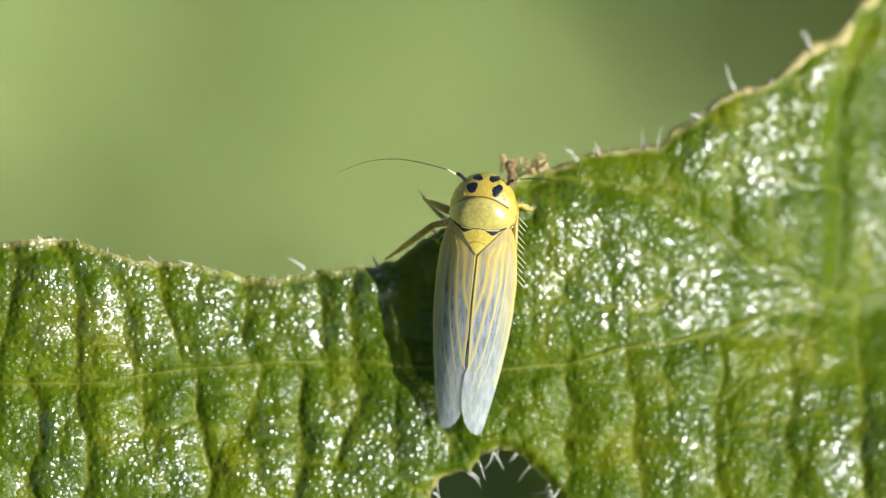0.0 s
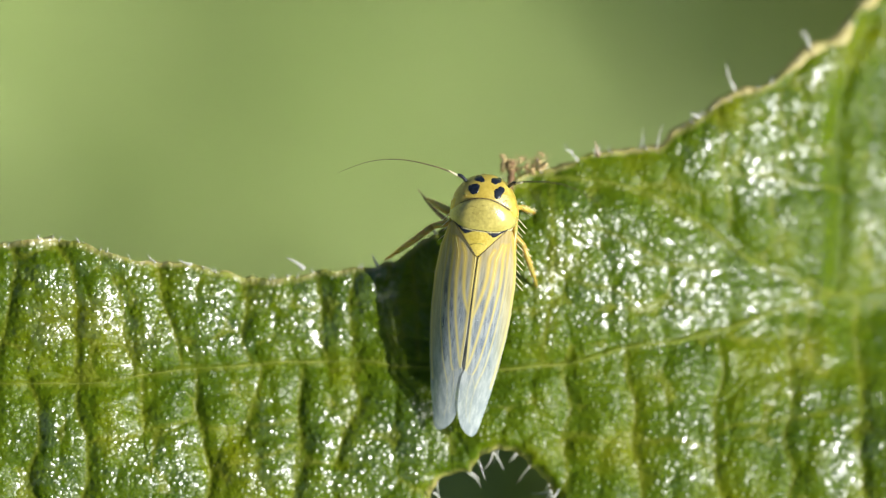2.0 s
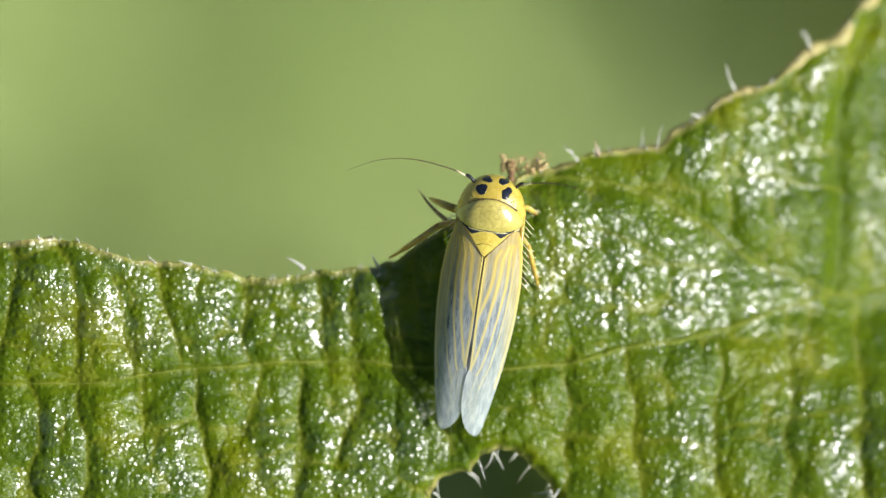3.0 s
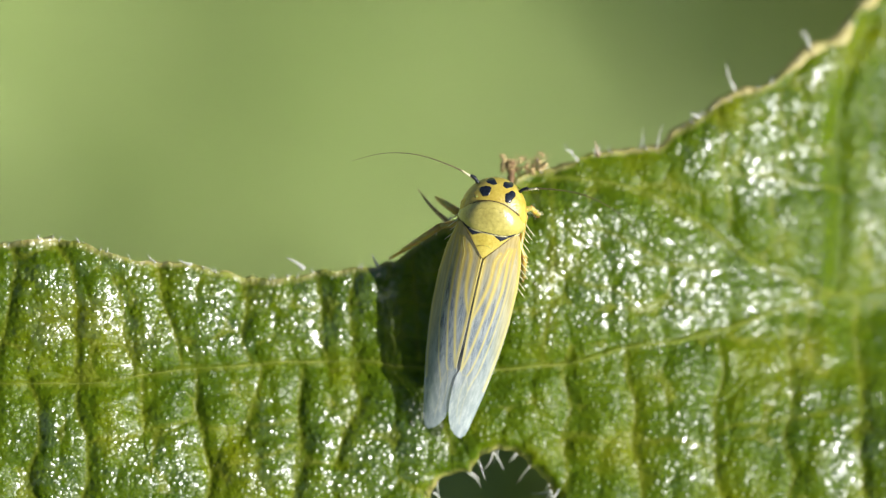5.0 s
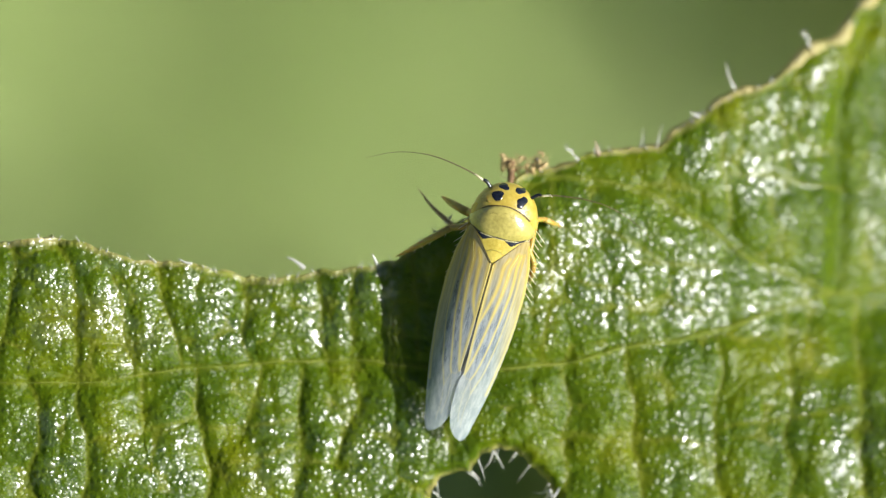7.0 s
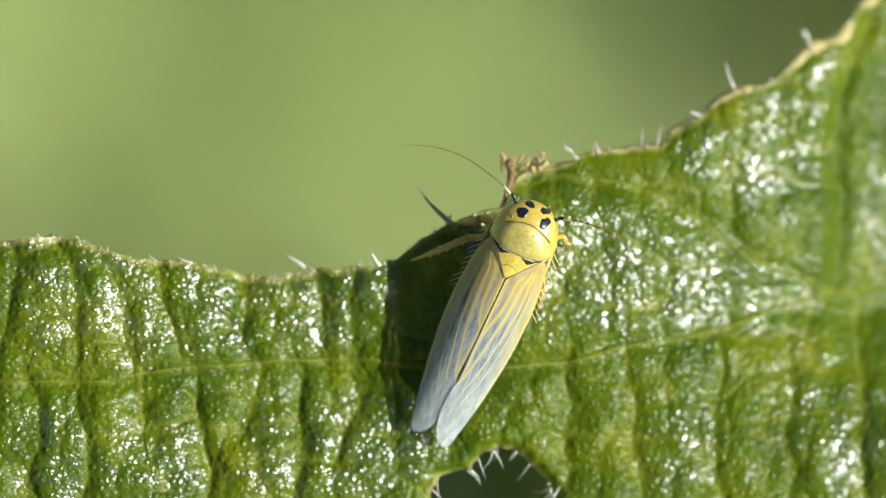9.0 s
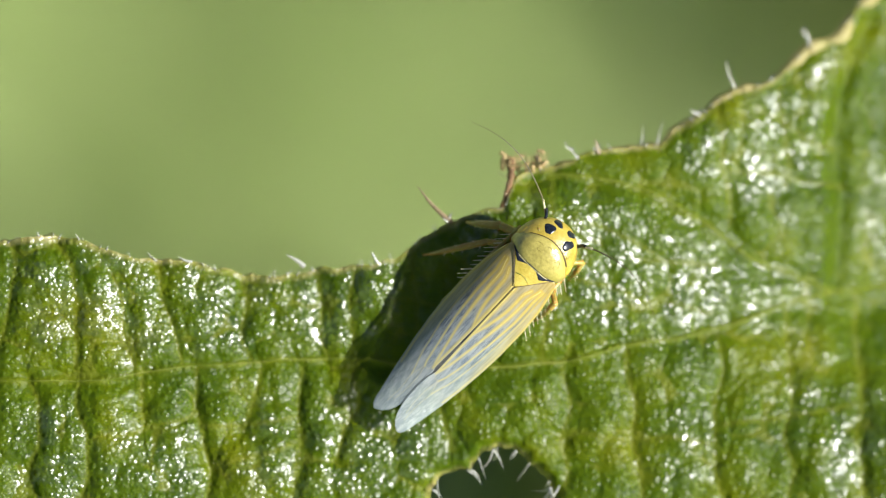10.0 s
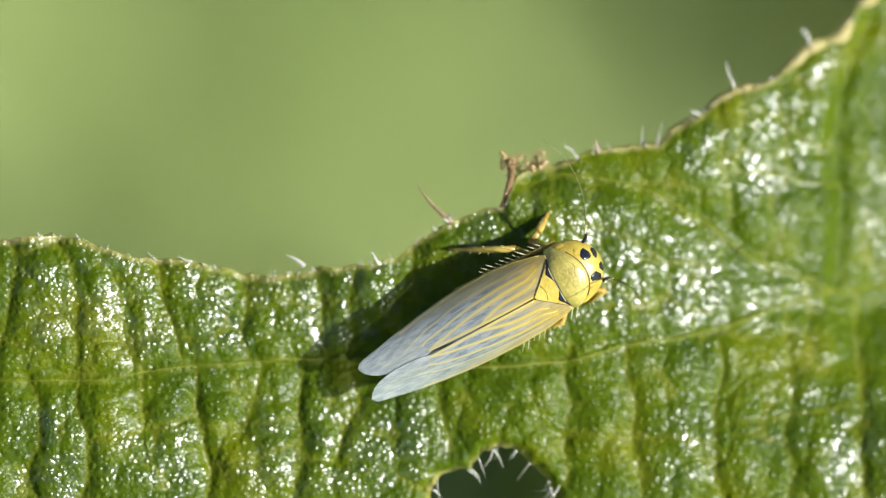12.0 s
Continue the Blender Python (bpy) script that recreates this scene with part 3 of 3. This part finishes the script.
patch("spot", head_z, -21.5, 116, 9.7, 10.8, M_black, head, 1)
patch("spot", head_z, 22.5, 115, 9.7, 10.8, M_black, head, 2)
patch("spot", head_z, -14, 132.5, 8.5, 5.4, M_black, head, 3)
patch("spot", head_z, 14.5, 132.5, 8.5, 5.4, M_black, head, 4)
patch("spot", head_z, -36, 103, 4, 3, M_leg, head, 5, 0.8)
patch("spot", head_z, 36, 100, 4, 4, M_leg, head, 6, 0.8)


def build_eyes():
    for sx in (-1, 1):
        verts, faces = [], []
        nu, nv = 16, 10
        for j in range(nv + 1):
            b = -math.pi / 2 + math.pi * j / nv
            for i in range(nu):
                a = 2 * math.pi * i / nu
                p = Vector((12 * math.cos(a) * math.cos(b), 24 * math.sin(a) * math.cos(b), 20 * math.sin(b)))
                p = Matrix.Rotation(sx * radians(24), 3, "Z") @ p
                verts.append((p + Vector((sx * 45, 88, 60))) * PX)
        for j in range(nv):
            for i in range(nu):
                i2 = (i + 1) % nu
                faces.append((j * nu + i, j * nu + i2, (j + 1) * nu + i2, (j + 1) * nu + i))
        part("eye", verts, faces, M_eye, head, "yellow compound eye")


build_eyes()


def pron_form(s, t):
    u = 2 * s - 1
    wide = 52 + 7 * math.sin(math.pi * (0.25 + 0.6 * t))
    x = u * wide
    front = 103 - 27 * u * u
    rear = 46 + 9 * abs(u) ** 3.5
    y = rear + (front - rear) * t
    z = 107.5 - 18 * u * u - 24 * u ** 6 + 3 * math.sin(math.pi * t) - 5 * t ** 8 - 3 * (1 - t) ** 6
    return (x, y, z)


pronotum = part("pronotum", *shell(pron_form, 30, 16, 9), M_pron, hopper, "smooth pale yellow pronotum")


def build_seams():
    edge = [Vector(pron_form(0.08 + 0.84 * k / 20, 1.0)) + Vector((0, 1.0, -1.0)) for k in range(21)]
    part("seam", *tube(edge, [0.7 + 1.3 * (k / 20) ** 2 for k in range(21)], 6), M_line, pronotum, "dark seam behind the head")
    hind = [Vector(pron_form(0.06 + 0.88 * k / 24, 0.0)) - Vector((0, 0.4, 0.5)) for k in range(25)]
    part("rim", *tube(hind, [0.95] * 25, 6), M_rim, pronotum, "pale hind rim of the pronotum")


build_seams()


def build_wrinkles():
    """Faint olive folds on the front of the pronotum."""
    for s0, s1, t0, rise in ((0.24, 0.42, 0.70, 0.09), (0.47, 0.55, 0.80, 0.03), (0.58, 0.66, 0.80, -0.03), (0.70, 0.80, 0.62, 0.16), (0.34, 0.46, 0.60, -0.05)):
        pts = [Vector(pron_form(s0 + (s1 - s0) * k / 10, t0 + rise * math.sin(math.pi * k / 10))) for k in range(11)]
        part("fold", *tube(pts, [0.25 + 0.45 * math.sin(math.pi * k / 10) for k in range(11)], 6), M_fold, pronotum, "faint olive fold")


build_wrinkles()


def scut_z(x, y):
    u = abs(x) / 72
    return 104.9 - 9 * math.sqrt(u * u + 0.004) - 12 * u ** 2 - 30 * u ** 4


def scut_form(s, t):
    u = 2 * s - 1
    half = 46 * (1 - t) + 1.0
    y = 52 - 52 * t
    return (u * half, y, scut_z(u * half, y))


scutellum = part("scutellum", *shell(scut_form, 16, 14, 6), M_scut, hopper, "yellow triangular scutellum with two black marks")


for sx in (-1, 1):
    part("seam", *tube([(sx * (45 - 44 * k / 10), 50 - 50 * k / 10, scut_z(45 - 44 * k / 10, 50 - 50 * k / 10) + 1) for k in range(11)],
                       [0.55 if sx < 0 else 0.4] * 11, 6), M_line, scutellum, "dark seam along the wing base")
part("seam", *tube([(x, 47 + 3.5 * abs(x / 44) ** 3, scut_z(x, 46) + 0.5) for x in range(-44, 45, 8)], [1.1] * 12, 6), M_mark, scutellum)
part("seam", *tube([(x, 24 - 3 * (x / 12) ** 2, scut_z(x, 24) + 0.4) for x in (-14, -9, -4, 0, 4, 9, 14)], [0.8] * 7, 6), M_leg, scutellum)


def crescent(x0, x1, xp, deep, seed):
    """A black mark that hangs from the pronotum's hind edge, deepest at xp."""
    rnd = random.Random(seed)
    verts, faces = [], []
    n, rows = 22, 5
    for i in range(n + 1):
        x = x0 + (x1 - x0) * i / n
        reach = (x - x0) / (xp - x0) if x < xp else (x1 - x) / (x1 - xp)
        top = 48.5 + 9 * abs(x / 57) ** 3.5
        d = 1.6 + deep * max(0.0, reach) ** 1.25 + rnd.uniform(-0.5, 0.5)
        for j in range(rows + 1):
            y = top - d * j / rows
            verts.append(Vector((x, y, scut_z(x, y) + (0.9 if 0 < j < rows else -0.6))) * PX)
    for i in range(n):
        for j in range(rows):
            a = i * (rows + 1) + j
            faces.append((a, a + 1, a + rows + 2, a + rows + 1))
    return part("mark", verts, faces, M_mark, scutellum, "blue-black mark")


crescent(-48, -2, -27, 11.5, 8)
crescent(4, 47, 24, 12.5, 9)
OUTER = ((52, 54), (40, 59), (0, 68), (-50, 72), (-110, 71), (-150, 68), (-200, 62), (-255, 53), (-295, 45), (-316, 41), (-328, 37), (-334, 31))
INNER = ((52, 42), (40, 32), (0, 1.0), (-60, 0.8), (-110, 1.0), (-150, 1.6), (-185, 2.6), (-205, 3.0), (-213, 0.8), (-222, -1.6),
         (-240, -3), (-272, -2.4), (-290, 0), (-308, 5), (-320, 11), (-329, 19), (-334, 28))


def along(table, y):
    ys, xs = np.array(table[::-1], dtype=float).T
    return float(np.interp(y, ys, xs))


def ridge(y):
    return 104 + 0.035 * min(y, 0) - 0.00038 * min(y, 0) ** 2


def wing_point(side, s, y):
    a, b = along(INNER, y), along(OUTER, y)
    x = a + (b - a) * s
    u = max(x, 0) / 72
    z = ridge(y) - 9 * u - 12 * u ** 2 - 30 * u ** 4 + (1.2 if side > 0 else 0)      # the right wing lies on the left one
    return Vector((side * x, (y if y > 0 else 0.992 * y) - (2 if side > 0 else -2), z))


def build_wing(side):
    name = "forewing"

    def form(s, t):
        y = 52 - 386 * (1 - (1 - t) ** 1.15)
        return wing_point(side, s if side > 0 else 1 - s, y)

    wing = part(name, *shell(form, 50, 170, 2.0), M_wing, hopper, "milky half-transparent forewing with yellow veins")
    # veins: (share of the width, y) from base to end
    k = 0.02 if side > 0 else -0.015
    lines = (((0.03, 0), (0.035, -60), (0.04, -130), (0.045, -205), 3.6),
             ((0.30, 16), (0.28 + k, -30), (0.20, -72), (0.05, -108 - 200 * k), 2.8),
             ((0.50, 26), (0.46, -30), (0.35 - k, -105), (0.20, -168), (0.05, -208), 3.0),
             ((0.64, 26), (0.63 + k, -30), (0.54, -112), (0.42 + k, -172), (0.30, -216), 2.0),
             ((0.76, 28), (0.77, -40), (0.72 - k, -120), (0.60, -196), (0.48, -242), 1.6),
             ((0.97, 42), (0.97, -20), (0.965, -90), (0.95, -170), (0.94, -240), 2.6),
             ((0.30, -216), (0.28, -254), (0.34, -298), 0.9),
             ((0.48, -242), (0.46, -270), (0.48, -308), 0.9),
             ((0.05, -208), (0.20, -216), (0.30, -216), (0.48, -242), 0.9))
    co = np.array([tuple(v.co) for v in wing.data.vertices]) / PX
    tint = np.zeros(len(co))
    for line in lines:
        pts = []
        for p in curve_through([(a, b, 0) for a, b in line[:-1]], 8):
            q = wing_point(side, p.x, p.y)
            q.z -= 0.7
            pts.append(q)
        n = len(pts) - 1
        soft = line[-1] * (0.8 + 1.6 * np.clip((co[:, 1] + 110) / 140, 0, 1))
        d = line_distance(co[:, 0], co[:, 1], [(p.x, p.y) for p in pts[::2]])
        tint = np.maximum(tint, np.exp(-(d / soft) ** 2) * min(1.0, line[-1] / 2))
        part("wing_vein", *tube(pts, [line[-1] * 0.32 * (1 - 0.6 * i / n) for i in range(n + 1)], 6), M_wvein, wing,
             "raised pale yellow wing vein")
    tint = np.maximum(tint, 0.64 * np.clip((co[:, 1] + 90) / 145, 0, 1))
    tint = np.maximum(tint, 0.5 * np.clip((np.abs(co[:, 0]) - 46) / 14, 0, 1) * np.clip((co[:, 1] + 240) / 80, 0, 1))
    mark = wing.data.attributes.new("vein", "FLOAT", "POINT")
    mark.data.foreach_set("value", tint.astype(np.float32))
    return wing


wing_left, wing_right = build_wing(-1), build_wing(1)


def loft(sections, sides=20):
    """A closed body from (y, half width, low, high) sections."""
    verts, faces = [], []
    for y, w, lo, hi in sections:
        for k in range(sides):
            a = 2 * math.pi * k / sides
            verts.append(Vector((w * math.cos(a), y, (lo + hi) / 2 + (hi - lo) / 2 * math.sin(a))) * PX)
    for j in range(len(sections) - 1):
        for k in range(sides):
            k2 = (k + 1) % sides
            faces.append((j * sides + k, j * sides + k2, (j + 1) * sides + k2, (j + 1) * sides + k))
    faces.append(tuple(range(sides))[::-1])
    faces.append(tuple((len(sections) - 1) * sides + k for k in range(sides)))
    return verts, faces


part("abdomen", *loft([(40, 40, 30, 88), (0, 52, 26, 84), (-60, 54, 24, 78), (-120, 48, 24, 68), (-180, 36, 24, 58),
                       (-230, 22, 30, 52), (-250, 4, 36, 44)]), M_abdomen, hopper, "dark bluish abdomen under the wings")
part("thorax", *loft([(92, 30, 30, 70), (70, 46, 24, 88), (40, 50, 22, 92), (10, 46, 24, 90), (0, 30, 30, 80)]), M_thorax,
     hopper, "yellowish brown underside of the thorax")


def build_antenna(side):
    base = Vector((side * 40, 127, 66))
    pts = curve_through([base, base + Vector((side * 40, 14, 6)), base + Vector((side * 110, 22, 12)),
                         base + Vector((side * 170, 11, 14)), base + Vector((side * 222, -16, 12))], 8)
    n = len(pts) - 1
    ant = part("antenna", *tube(pts, [1.5 * (1 - i / n) ** 1.3 + 0.35 for i in range(n + 1)], 6), M_ant, hopper, "thin thread-like antenna")
    root = curve_through([base - Vector((side * 4, 4, 0)), base + Vector((side * 6, 5, 2)), base + Vector((side * 13, 8, 4))], 4)
    part("scape", *tube(root, [3.2, 3.2, 3.1, 3.0, 2.9, 2.8, 2.6, 2.3, 1.8], 8), M_black, ant, "black antenna base")
    k0 = pts[5]
    part("bristle", *tube([k0, k0 + Vector((side * 5, 4, 3)), k0 + Vector((side * 10, 1, 6))], [1.0, 0.8, 0.4], 5), M_spine, ant)
    part("pale_ring", *tube([pts[3], pts[4], pts[5], pts[6]], [2.1, 2.1, 2.0, 1.8], 6), M_spine, ant, "pale base of the antenna's thread")
    return ant


antenna_left, antenna_right = build_antenna(-1), build_antenna(1)

# where the leafhopper is: seconds, the point over its scutellum's tip on the plan, heading (degrees clockwise), nose up, right side down
TRACK = ((0.0, 843.9, 451.2, 6.0, 11.0, -4.4), (0.5, 843.7, 451.4, 6.1, 10.6, -3.6), (1.0, 840.8, 451.3, 6.6, 10.6, -2.6),
         (1.5, 844.4, 452.7, 7.2, 10.9, -1.6), (2.0, 845.0, 454.0, 7.4, 10.8, -1.4), (2.5, 847.3, 454.5, 7.6, 10.9, -1.1),
         (3.0, 856.8, 454.6, 8.4, 11.2, -0.5), (5.0, 854.4, 457.7, 12.6, 10.2, -0.6), (5.5, 859.2, 461.1, 12.8, 9.8, -0.7),
         (6.0, 863.7, 463.5, 13.3, 9.0, -0.5), (6.5, 870.4, 465.0, 14.6, 9.3, 0.0), (7.0, 870.9, 466.0, 15.3, 10.2, 0.9),
         (8.8, 891.9, 481.0, 21.4, 10.3, 1.8), (9.0, 894.7, 492.1, 25.0, 10.2, 2.2), (9.5, 906.4, 500.9, 31.9, 7.0, 3.4),
         (10.0, 910.2, 507.0, 42.8, 3.9, 5.4), (10.5, 916.8, 521.7, 51.2, 0.2, 7.3), (11.0, 933.4, 521.2, 56.8, -1.2, 9.7),
         (11.5, 933.4, 521.2, 56.9, -1.6, 10.2), (12.0, 945.2, 528.3, 60.9, -2.1, 11.6))


def hopper_pose(row):
    t, mx, my, heading, nose, lean = row
    dv = np.interp(t, (6.6, 7.0, 9.0, 10.0, 11.0, 12.0), (0, 1.2, 2.9, 4.4, 4.7, 4.9))
    high = 116 + 18 * max(0.0, nose) / 8
    near = 1 - high * PX / REACH
    x, y = (mx - 784) * near, (441 - my) * near - dv
    turn = Matrix.Rotation(radians(-heading), 4, "Z") @ Matrix.Rotation(radians(nose), 4, "X") @ Matrix.Rotation(radians(lean), 4, "Y")
    return Matrix.Translation((x * PX, y * PX, high * PX)) @ turn @ Matrix.Translation((0, 0, -100 * PX))


def to_hopper(row, px, py, z):
    """A point of the leaf's plan in the leafhopper's own units."""
    return (hopper_pose(row).inverted() @ (Vector((px - 784, 441 - py, z)) * PX)) / PX


# legs: hip, lengths of femur and tibia, and where the foot stands: (seconds, x, y)
LEGS = (("front_leg", (-34, 74, 40), 58, 66, 9.5, ((0, 752, 354), (1.5, 753, 354), (3, 762, 352), (5.5, 776, 351), (7, 785, 352), (8.8, 806, 398), (9.5, 806, 398), (10, 808, 394), (10.5, 950, 374), (11.5, 955, 376), (12, 970, 384))),
        ("middle_leg", (-42, 48, 38), 50, 112, 7.5, ((0, 672, 464), (7, 676, 465), (8.8, 690, 472), (9.5, 706, 476), (10.5, 738, 441), (12, 744, 441))),
        ("hind_leg", (-36, 24, 40), 62, 175, 6, ()),
        ("front_leg", (34, 78, 36), 50, 56, 6.5, ((0, 946, 374), (5, 955, 384), (6.5, 968, 388), (7, 1000, 404), (9, 1004, 440), (10, 1008, 500), (10.5, 1006, 540), (12, 1034, 545))),
        ("middle_leg", (42, 48, 38), 50, 92, 6.5, ((0, 908, 488), (0.6, 908, 488), (1.0, 946, 511), (1.5, 955, 515), (3, 956, 515), (5, 925, 500), (7, 936, 505), (9, 948, 556), (10, 948, 572), (11, 940, 582), (12, 940, 588))),
        ("hind_leg", (36, 24, 40), 62, 175, 6, ()))


def bone(length, r0, r1, parent, name, mat):
    pts = [(0, 0, 0), (0, length * 0.3, 1.5), (0, length * 0.7, 1), (0, length, 0)]
    verts, faces = tube(curve_through(pts, 4), [r0 + (r1 - r0) * i / 12 for i in range(13)], 8)
    return part(name, verts, faces, mat, parent)


def build_leg(name, hip, a, b, r, seed):
    femur = bone(a, r, r * 0.7, hopper, name, M_leg)
    tagged(femur, "slender yellow leg with pale spines")
    verts, faces = tube([(0, 0, 0), (0, b * 0.4, 1), (0, b * 0.8, 0), (0, b * 0.82, 0), (0, b * 1.0, -2), (0, b * 1.12, -5)],
                        [r * 0.8, r * 0.78, r * 0.6, r * 0.42, r * 0.36, r * 0.15], 8)
    shin = len(faces)
    rnd = random.Random(seed)
    count = 22 if "hind" in name else 9
    for k in range(count):
        y = b * (0.08 + 0.70 * k / count)
        sx = 1 if k % 2 else -1
        ln = rnd.uniform(12, 20) * (1.5 if "hind" in name else 0.6)
        v2, f2 = tube([(0, y, 0), (sx * ln * 0.75, y + ln * 0.7, ln * 0.35)], [1.3, 0.4], 5)
        o = len(verts)
        verts += v2
        faces += [tuple(o + i for i in f) for f in f2]
    tibia = part("tibia", verts, faces, M_leg, femur)
    tibia.data.materials.append(M_spine)
    for poly in list(tibia.data.polygons)[shin:]:
        poly.material_index = 1
    return femur, tibia


LEG_PARTS = [build_leg(name, hip, a, b, r, k + 1) for k, (name, hip, a, b, r, feet) in enumerate(LEGS)]


def basis(origin, ahead, up):
    y = ahead.normalized()
    z = (up - y * up.dot(y)).normalized()
    x = y.cross(z)
    m = Matrix((x, y, z)).transposed().to_4x4()
    m.translation = origin * PX
    return m


def leg_pose(row, hip, a, b, feet):
    t = row[0]
    side = 1 if hip[0] > 0 else -1
    if feet:
        foot = foot_at(row, feet)
        out = Vector((side * 0.3, 0.9, 0.3))
        if 40 < hip[1] < 60 and side > 0:   # this leg is folded under the body but for one step
            w = float(np.interp(t, (1.0, 1.5, 3.0, 5.0), (0, 1, 1, 0)))
            out = out * w + Vector((0.1, 0.5, 1.0)) * (1 - w)
        if hip[1] > 70 and side < 0 and t > 10.0:
            w = min(1.0, (t - 10.0) / 0.5)
            out = out * (1 - w) + Vector((0.1, -0.9, 0.2)) * w
        elif hip[1] > 70 and side < 0:        # this knee hangs below the leaf's edge at first
            w = min(1.0, max(0.0, (t - 7) / 2))
            out = out * w + Vector((0.2, -0.7, -0.6)) * (1 - w)
    else:                                   # the hind shins lie along the body
        wide = 67 if side > 0 else float(np.interp(t, (7, 9), (53, 67)))
        foot = Vector((side * (wide + 1.5 * math.sin(t * 2.1)), -92, 36))
        out = Vector((side * 0.55, 0.9, 0.05))
    hip = Vector(hip)
    d = foot - hip
    dist = min(max(d.length, abs(a - b) + 4), (a + b) * 0.985)
    d = d.normalized() * dist
    cos = (a * a + dist * dist - b * b) / (2 * a * dist)
    up = (out - d.normalized() * out.dot(d.normalized())).normalized()
    knee = hip + d.normalized() * a * cos + up * a * math.sqrt(max(0, 1 - cos * cos))
    f = basis(hip, knee - hip, Vector((0.1, 0, 1)))
    tb = basis(knee, hip + d - knee, Vector((0.1, 0, 1)))
    return f, f.inverted() @ tb


def foot_at(row, feet):
    t = row[0]
    fx = np.interp(t, [f[0] for f in feet], [f[1] for f in feet])
    fy = np.interp(t, [f[0] for f in feet], [f[2] for f in feet])
    return to_hopper(row, float(fx), float(fy), 2.0)


def feeler_pose(side, t):
    """Both feelers swing as the leafhopper turns; the right one is lifted towards the lens at first and again at the end."""
    times = (0, 3, 5.5, 7, 9, 9.5, 10, 10.5, 11.5, 12)
    swing = np.interp(t, times, (4, 2, 1, 1, 5, 6, 7, 12, 19, 21) if side > 0 else (0, 0, 1, 2, 6, 9, 14, 11, 9, 9))
    lift = np.interp(t, times, (35, 28, 12, 6, 32, 35, 38, 50, 66, 70) if side > 0 else (0, 0, 0, 0, 0, 4, 10, 12, 14, 15))
    base = Matrix.Translation(Vector((side * 40, 127, 66)) * PX)
    turn = Matrix.Rotation(radians(side * swing), 4, "Z") @ Matrix.Rotation(radians(-side * lift), 4, "Y")
    return base @ turn @ base.inverted()


def motions():
    walk(hopper, [(row[0], LEAF @ hopper_pose(row)) for row in TRACK])
    walk(antenna_left, [(row[0], feeler_pose(-1, row[0])) for row in TRACK])
    walk(antenna_right, [(row[0], feeler_pose(1, row[0])) for row in TRACK])
    for (femur, tibia), (name, hip, a, b, r, feet) in zip(LEG_PARTS, LEGS):
        poses = [(row[0], *leg_pose(row, hip, a, b, feet)) for row in TRACK]
        walk(femur, [(t, f) for t, f, _ in poses])
        walk(tibia, [(t, s) for t, _, s in poses])


motions()
